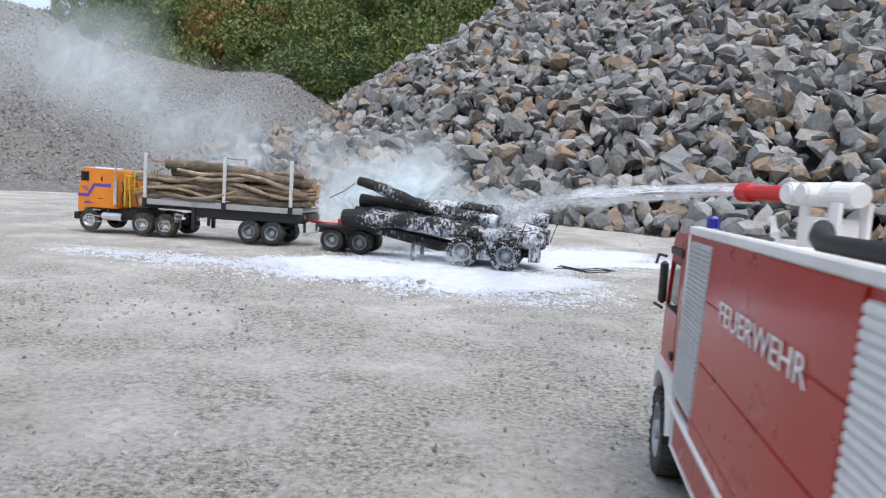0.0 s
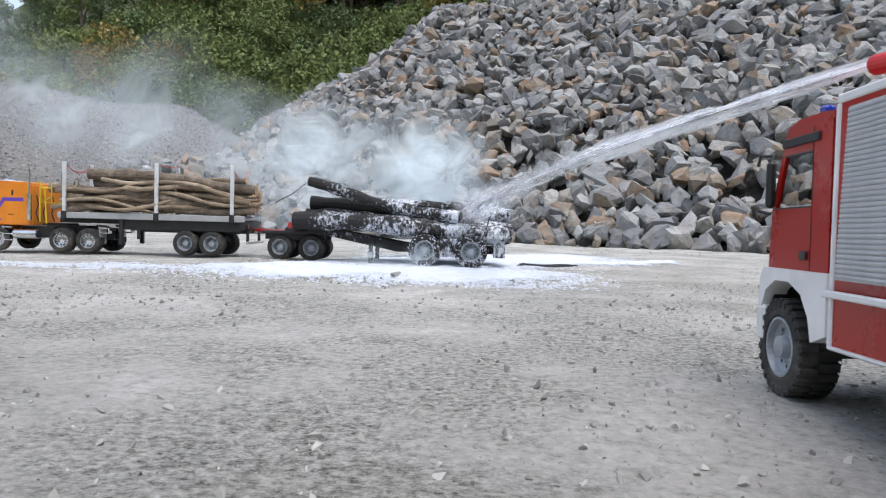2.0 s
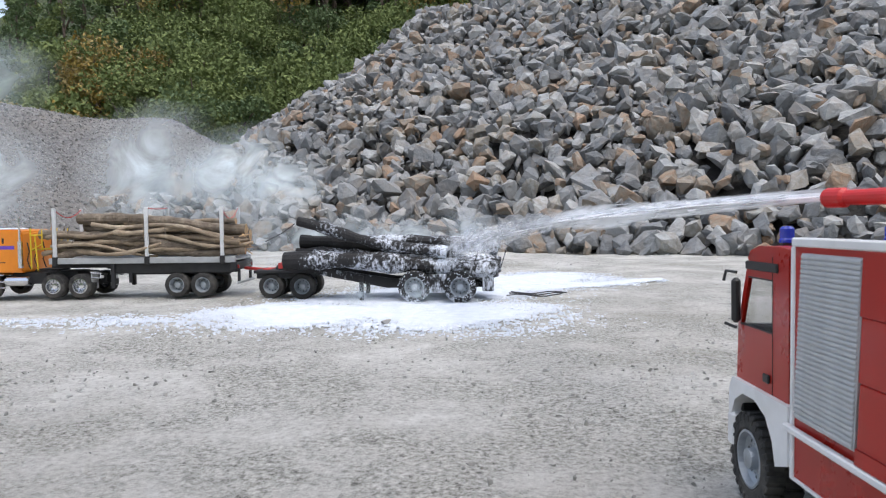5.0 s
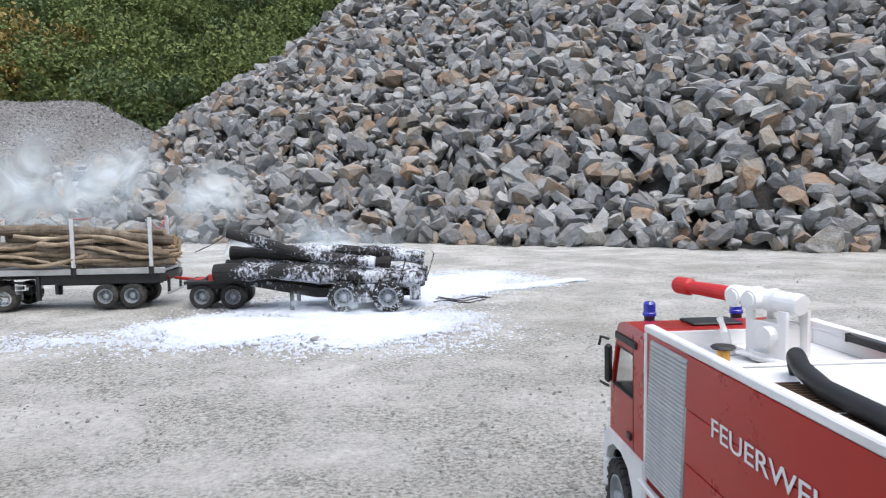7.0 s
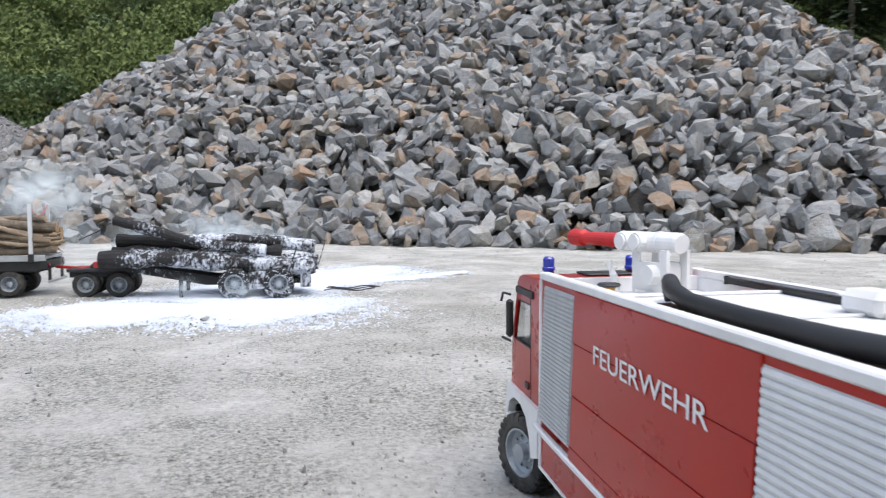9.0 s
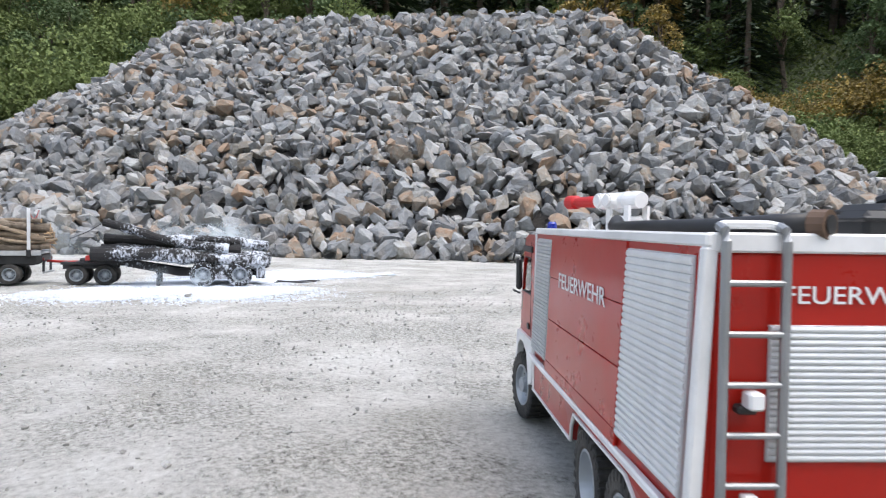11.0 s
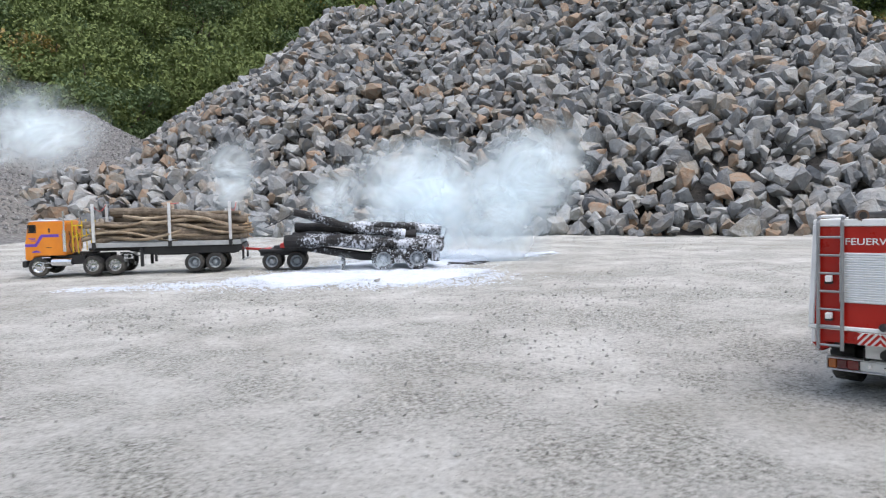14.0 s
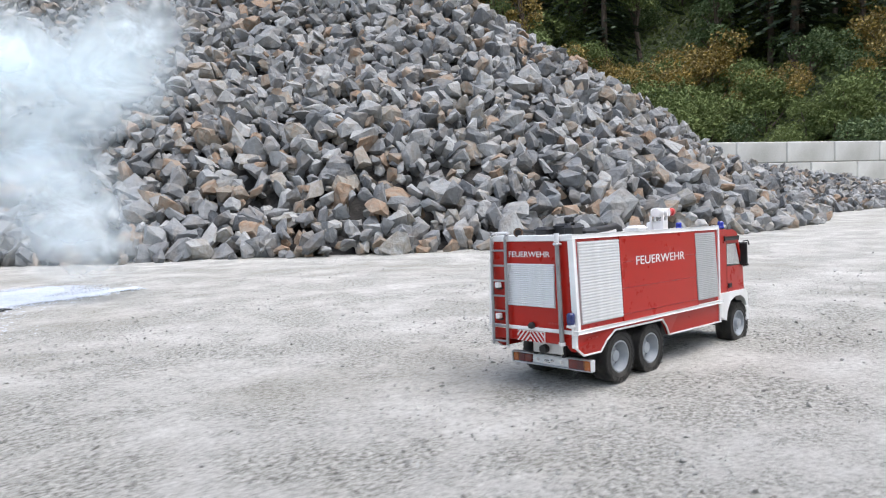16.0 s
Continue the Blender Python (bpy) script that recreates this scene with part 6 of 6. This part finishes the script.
def build_jet():
    """Foam jet: ragged veils and fine streaks along a shallow arc, fanning out towards the trailer."""
    rng = np.random.default_rng(17)
    pieces = []
    v, f = sheet(rng, 9)
    v = v * np.array([1, 0.12, 1])
    veil = bpy.data.meshes.new("veil")
    veil.from_pydata([tuple(map(float, q)) for q in v], [], f)
    veil.materials.append(M_SPRAY)
    veil.shade_smooth()
    wide_veil = veil.copy()
    wide_veil.materials[0] = M_DRIZZLE

    def flow(ob, m, s):
        """Shakes while the pump runs; then the last foam flies on and drops into the blanket on the ground."""
        rows = [(0.0, m)]
        for t in (1.0, 2.0, 3.0, 4.0, 4.8):
            rows.append((t, pose(rng.uniform(-1, 1) * 0.006 * s, 0, rng.uniform(-1, 1) * 0.008 * s) @ m))
        fall = LANDING - jet_point(s)
        off = 4.95 + 0.25 * s
        for t, k, down in ((off, 0.0, 0.0), (off + 0.25 + 0.3 * (1 - s), 0.9, 0.05), (off + 0.9, 1.0, 0.7), (16.0, 1.0, 0.7)):
            rows.append((t, pose(fall.x * k, fall.y * k, fall.z * k - down) @ m))
        pieces.append((ob, rows))

    count = 16
    for k in range(count):
        s0, s1 = k / count, min(1.06, (k + 1.6) / count)
        mid, way = jet_point((s0 + s1) / 2), (jet_point(s1) - jet_point(s0))
        turn = way.to_track_quat("X", "Z").to_matrix().to_4x4()
        wide = 0.0050 + 0.038 * ((s0 + s1) / 2) ** 1.5
        for lean in ((0, 70) if k < 11 else (0, 55, -50)):
            ob = share("foam_jet", veil if k < 6 else wide_veil, Matrix())
            ob.scale = (way.length * 1.15, wide * 1.3, wide * 1.5)
            tagged(ob, "white foam jet shooting from the red barrel", "foam jet", "pieces of the foam jet")
            o = Matrix.Translation((rng.normal() * wide * 0.2, 0, rng.normal() * wide * 0.2))
            flow(ob, o @ Matrix.Translation(mid) @ turn @ pose(0, 0, 0, lean + rng.uniform(-10, 10)), (s0 + s1) / 2)
        verts, faces = [], []
        for _ in range(7 + k):
            spread = 0.003 + 0.042 * ((s0 + s1) / 2) ** 1.7
            o = Vector((rng.normal() * spread * 0.45, rng.normal() * spread * 0.3, rng.normal() * spread * 0.45))
            a, b = rng.uniform(s0, s0 + 0.04), rng.uniform(s1 - 0.04, s1)
            pts = [jet_point(a + (b - a) * i / 4) + o * (1 + 0.3 * i / 4) for i in range(5)]
            r = rng.uniform(0.0006, 0.0014) if k > 2 else 0.0022
            tv, tf = tube(pts, [r * 0.3, r, r * 1.1, r, r * 0.2], 5)
            base = len(verts)
            verts += tv
            faces += [tuple(i + base for i in q) for q in tf]
        ob = mesh_object("foam_jet", verts, faces, M_JET)
        tagged(ob, "fine white streaks of foam in the jet", "foam jet", "pieces of the foam jet")
        flow(ob, Matrix(), (s0 + s1) / 2)
    return pieces


def jet_material():
    m = bpy.data.materials.new("foam_jet")
    m.use_nodes = True
    n, l = m.node_tree.nodes, m.node_tree.links
    b = n["Principled BSDF"]
    b.inputs["Base Color"].default_value = (0.92, 0.94, 0.97, 1)
    b.inputs["Roughness"].default_value = 0.5
    tc, tx, mr = n.new("ShaderNodeTexCoord"), n.new("ShaderNodeTexNoise"), n.new("ShaderNodeMapRange")
    tx.inputs["Scale"].default_value, tx.inputs["Detail"].default_value = 30.0, 3.0
    mp = n.new("ShaderNodeMapping")
    mp.inputs["Scale"].default_value = (3.0, 0.5, 3.0)
    l.new(tc.outputs["Object"], mp.inputs["Vector"])
    l.new(mp.outputs[0], tx.inputs["Vector"])
    mr.inputs["From Min"].default_value, mr.inputs["From Max"].default_value = 0.35, 0.65
    mr.inputs["To Min"].default_value, mr.inputs["To Max"].default_value = 0.05, 0.42
    l.new(tx.outputs["Fac"], mr.inputs["Value"])
    l.new(mr.outputs[0], b.inputs["Alpha"])
    return m


M_JET = jet_material()
build_foam()
smoke_puffs = build_smoke()
jet_pieces = build_jet()


# ---- what moves ----
# seconds, x, y, heading in degrees, height, roll and pitch of the fire engine
DRIVE = [(0, 0.8976, 0.7768, 90.7, -0.001, -0.1, 0.80), (8.0, 0.8976, 0.7768, 90.7, -0.001, -0.1, 0.80), (8.2, 0.8977, 0.7630, 90.5, -0.001, 0.0, 0.80), (8.5, 0.8978, 0.7197, 89.9, -0.002, 0.0, 0.78),
         (9.0, 0.8929, 0.6560, 87.6, -0.004, -0.2, 0.62), (9.2, 0.8907, 0.6360, 86.45, -0.006, -0.1, 0.45), (10.2, 0.8450, 0.3400, 80.0, -0.006, 0.0, 0.0), (11.0, 0.8150, 0.1480, 75.2, -0.005, 0.1, -0.25),
         (11.3, 0.8075, 0.1250, 74.6, -0.005, 0.15, -0.28), (11.5, 0.8055, 0.1324, 74.3, -0.006, 0.1, -0.28), (12.0, 0.8165, 0.2040, 71.4, -0.005, -0.3, -0.1), (12.5, 0.8480, 0.2830, 65.5, -0.003, -0.3, 0.1),
         (13.0, 0.9093, 0.3966, 59.0, -0.001, -0.7, 0.6), (13.5, 1.0133, 0.5417, 47.8, 0.003, -1.2, 0.65), (14.0, 1.1430, 0.6613, 38.2, 0.005, -1.1, 0.45), (14.5, 1.3274, 0.7890, 27.6, 0.004, -1.4, 0.43),
         (15.0, 1.5071, 0.8678, 18.3, 0.004, -1.2, 0.5), (15.5, 1.7131, 0.9254, 14.4, 0.006, -0.1, 1.2), (16.0, 1.9528, 1.0125, 17.6, 0.004, -1.0, 1.25)]


def drive_at(t):
    """The drive between its rows, by smooth cubic pieces."""
    ts = [r[0] for r in DRIVE]
    k = max(0, min(len(ts) - 2, int(np.searchsorted(ts, t, "right")) - 1))
    t0, t1 = ts[k], ts[k + 1]
    w, h = (t - t0) / (t1 - t0), t1 - t0
    out = []
    for c in (1, 2, 3, 4, 5, 6):
        slope = []
        for i in (k, k + 1):
            a, b = max(i - 1, 0), min(i + 1, len(ts) - 1)
            left = (DRIVE[i][c] - DRIVE[a][c]) / (ts[i] - ts[a]) if i > a else 0
            right = (DRIVE[b][c] - DRIVE[i][c]) / (ts[b] - ts[i]) if b > i else left
            if i == 0:
                left = right
            slope.append(0 if left * right <= 0 else 2 * left * right / (left + right))
        p0, p1 = DRIVE[k][c], DRIVE[k + 1][c]
        out.append((2 * w**3 - 3 * w**2 + 1) * p0 + (w**3 - 2 * w**2 + w) * h * slope[0] + (-2 * w**3 + 3 * w**2) * p1 + (w**3 - w**2) * h * slope[1])
    return out


def motions():
    times = [0.0, 4.0, 7.9] + [8.0 + 0.1 * k for k in range(1, 81)]
    spots = [drive_at(t) for t in times]
    walk(fire_truck, [(t, pose(x, y, z, roll, pitch, a)) for t, (x, y, a, z, roll, pitch) in zip(times, spots)])
    rolled, angle = [], 0.0
    for k, (x, y, a, *_) in enumerate(spots):
        if k:
            px, py = spots[k - 1][:2]
            angle += ((x - px) * math.cos(radians(a)) + (y - py) * math.sin(radians(a))) / 0.0425
        rolled.append(math.degrees(angle))
    for wheel in truck_wheels:
        where = wheel.matrix_basis.translation.copy()
        rows = []
        for k, t in enumerate(times):
            steer = 0.0
            if where.x > 0.2 and 0 < k < len(times) - 1:
                d = math.hypot(spots[k + 1][0] - spots[k - 1][0], spots[k + 1][1] - spots[k - 1][1])
                turn = radians(spots[k + 1][2] - spots[k - 1][2])
                steer = math.degrees(math.atan2(0.40 * turn, max(d, 0.02)))
                steer = max(-24, min(24, steer))
                if t < 8.6:
                    steer = 0.0
                elif t < 11.4:
                    steer = -steer
            rows.append((t, Matrix.Translation(where) @ pose(0, 0, 0, 0, 0, steer) @ pose(0, 0, 0, 0, rolled[k], 0)))
        walk(wheel, rows)
    for thing, rows in jet_pieces + smoke_puffs:
        size = thing.scale.copy()
        walk(thing, rows)
        thing.scale = size


motions()
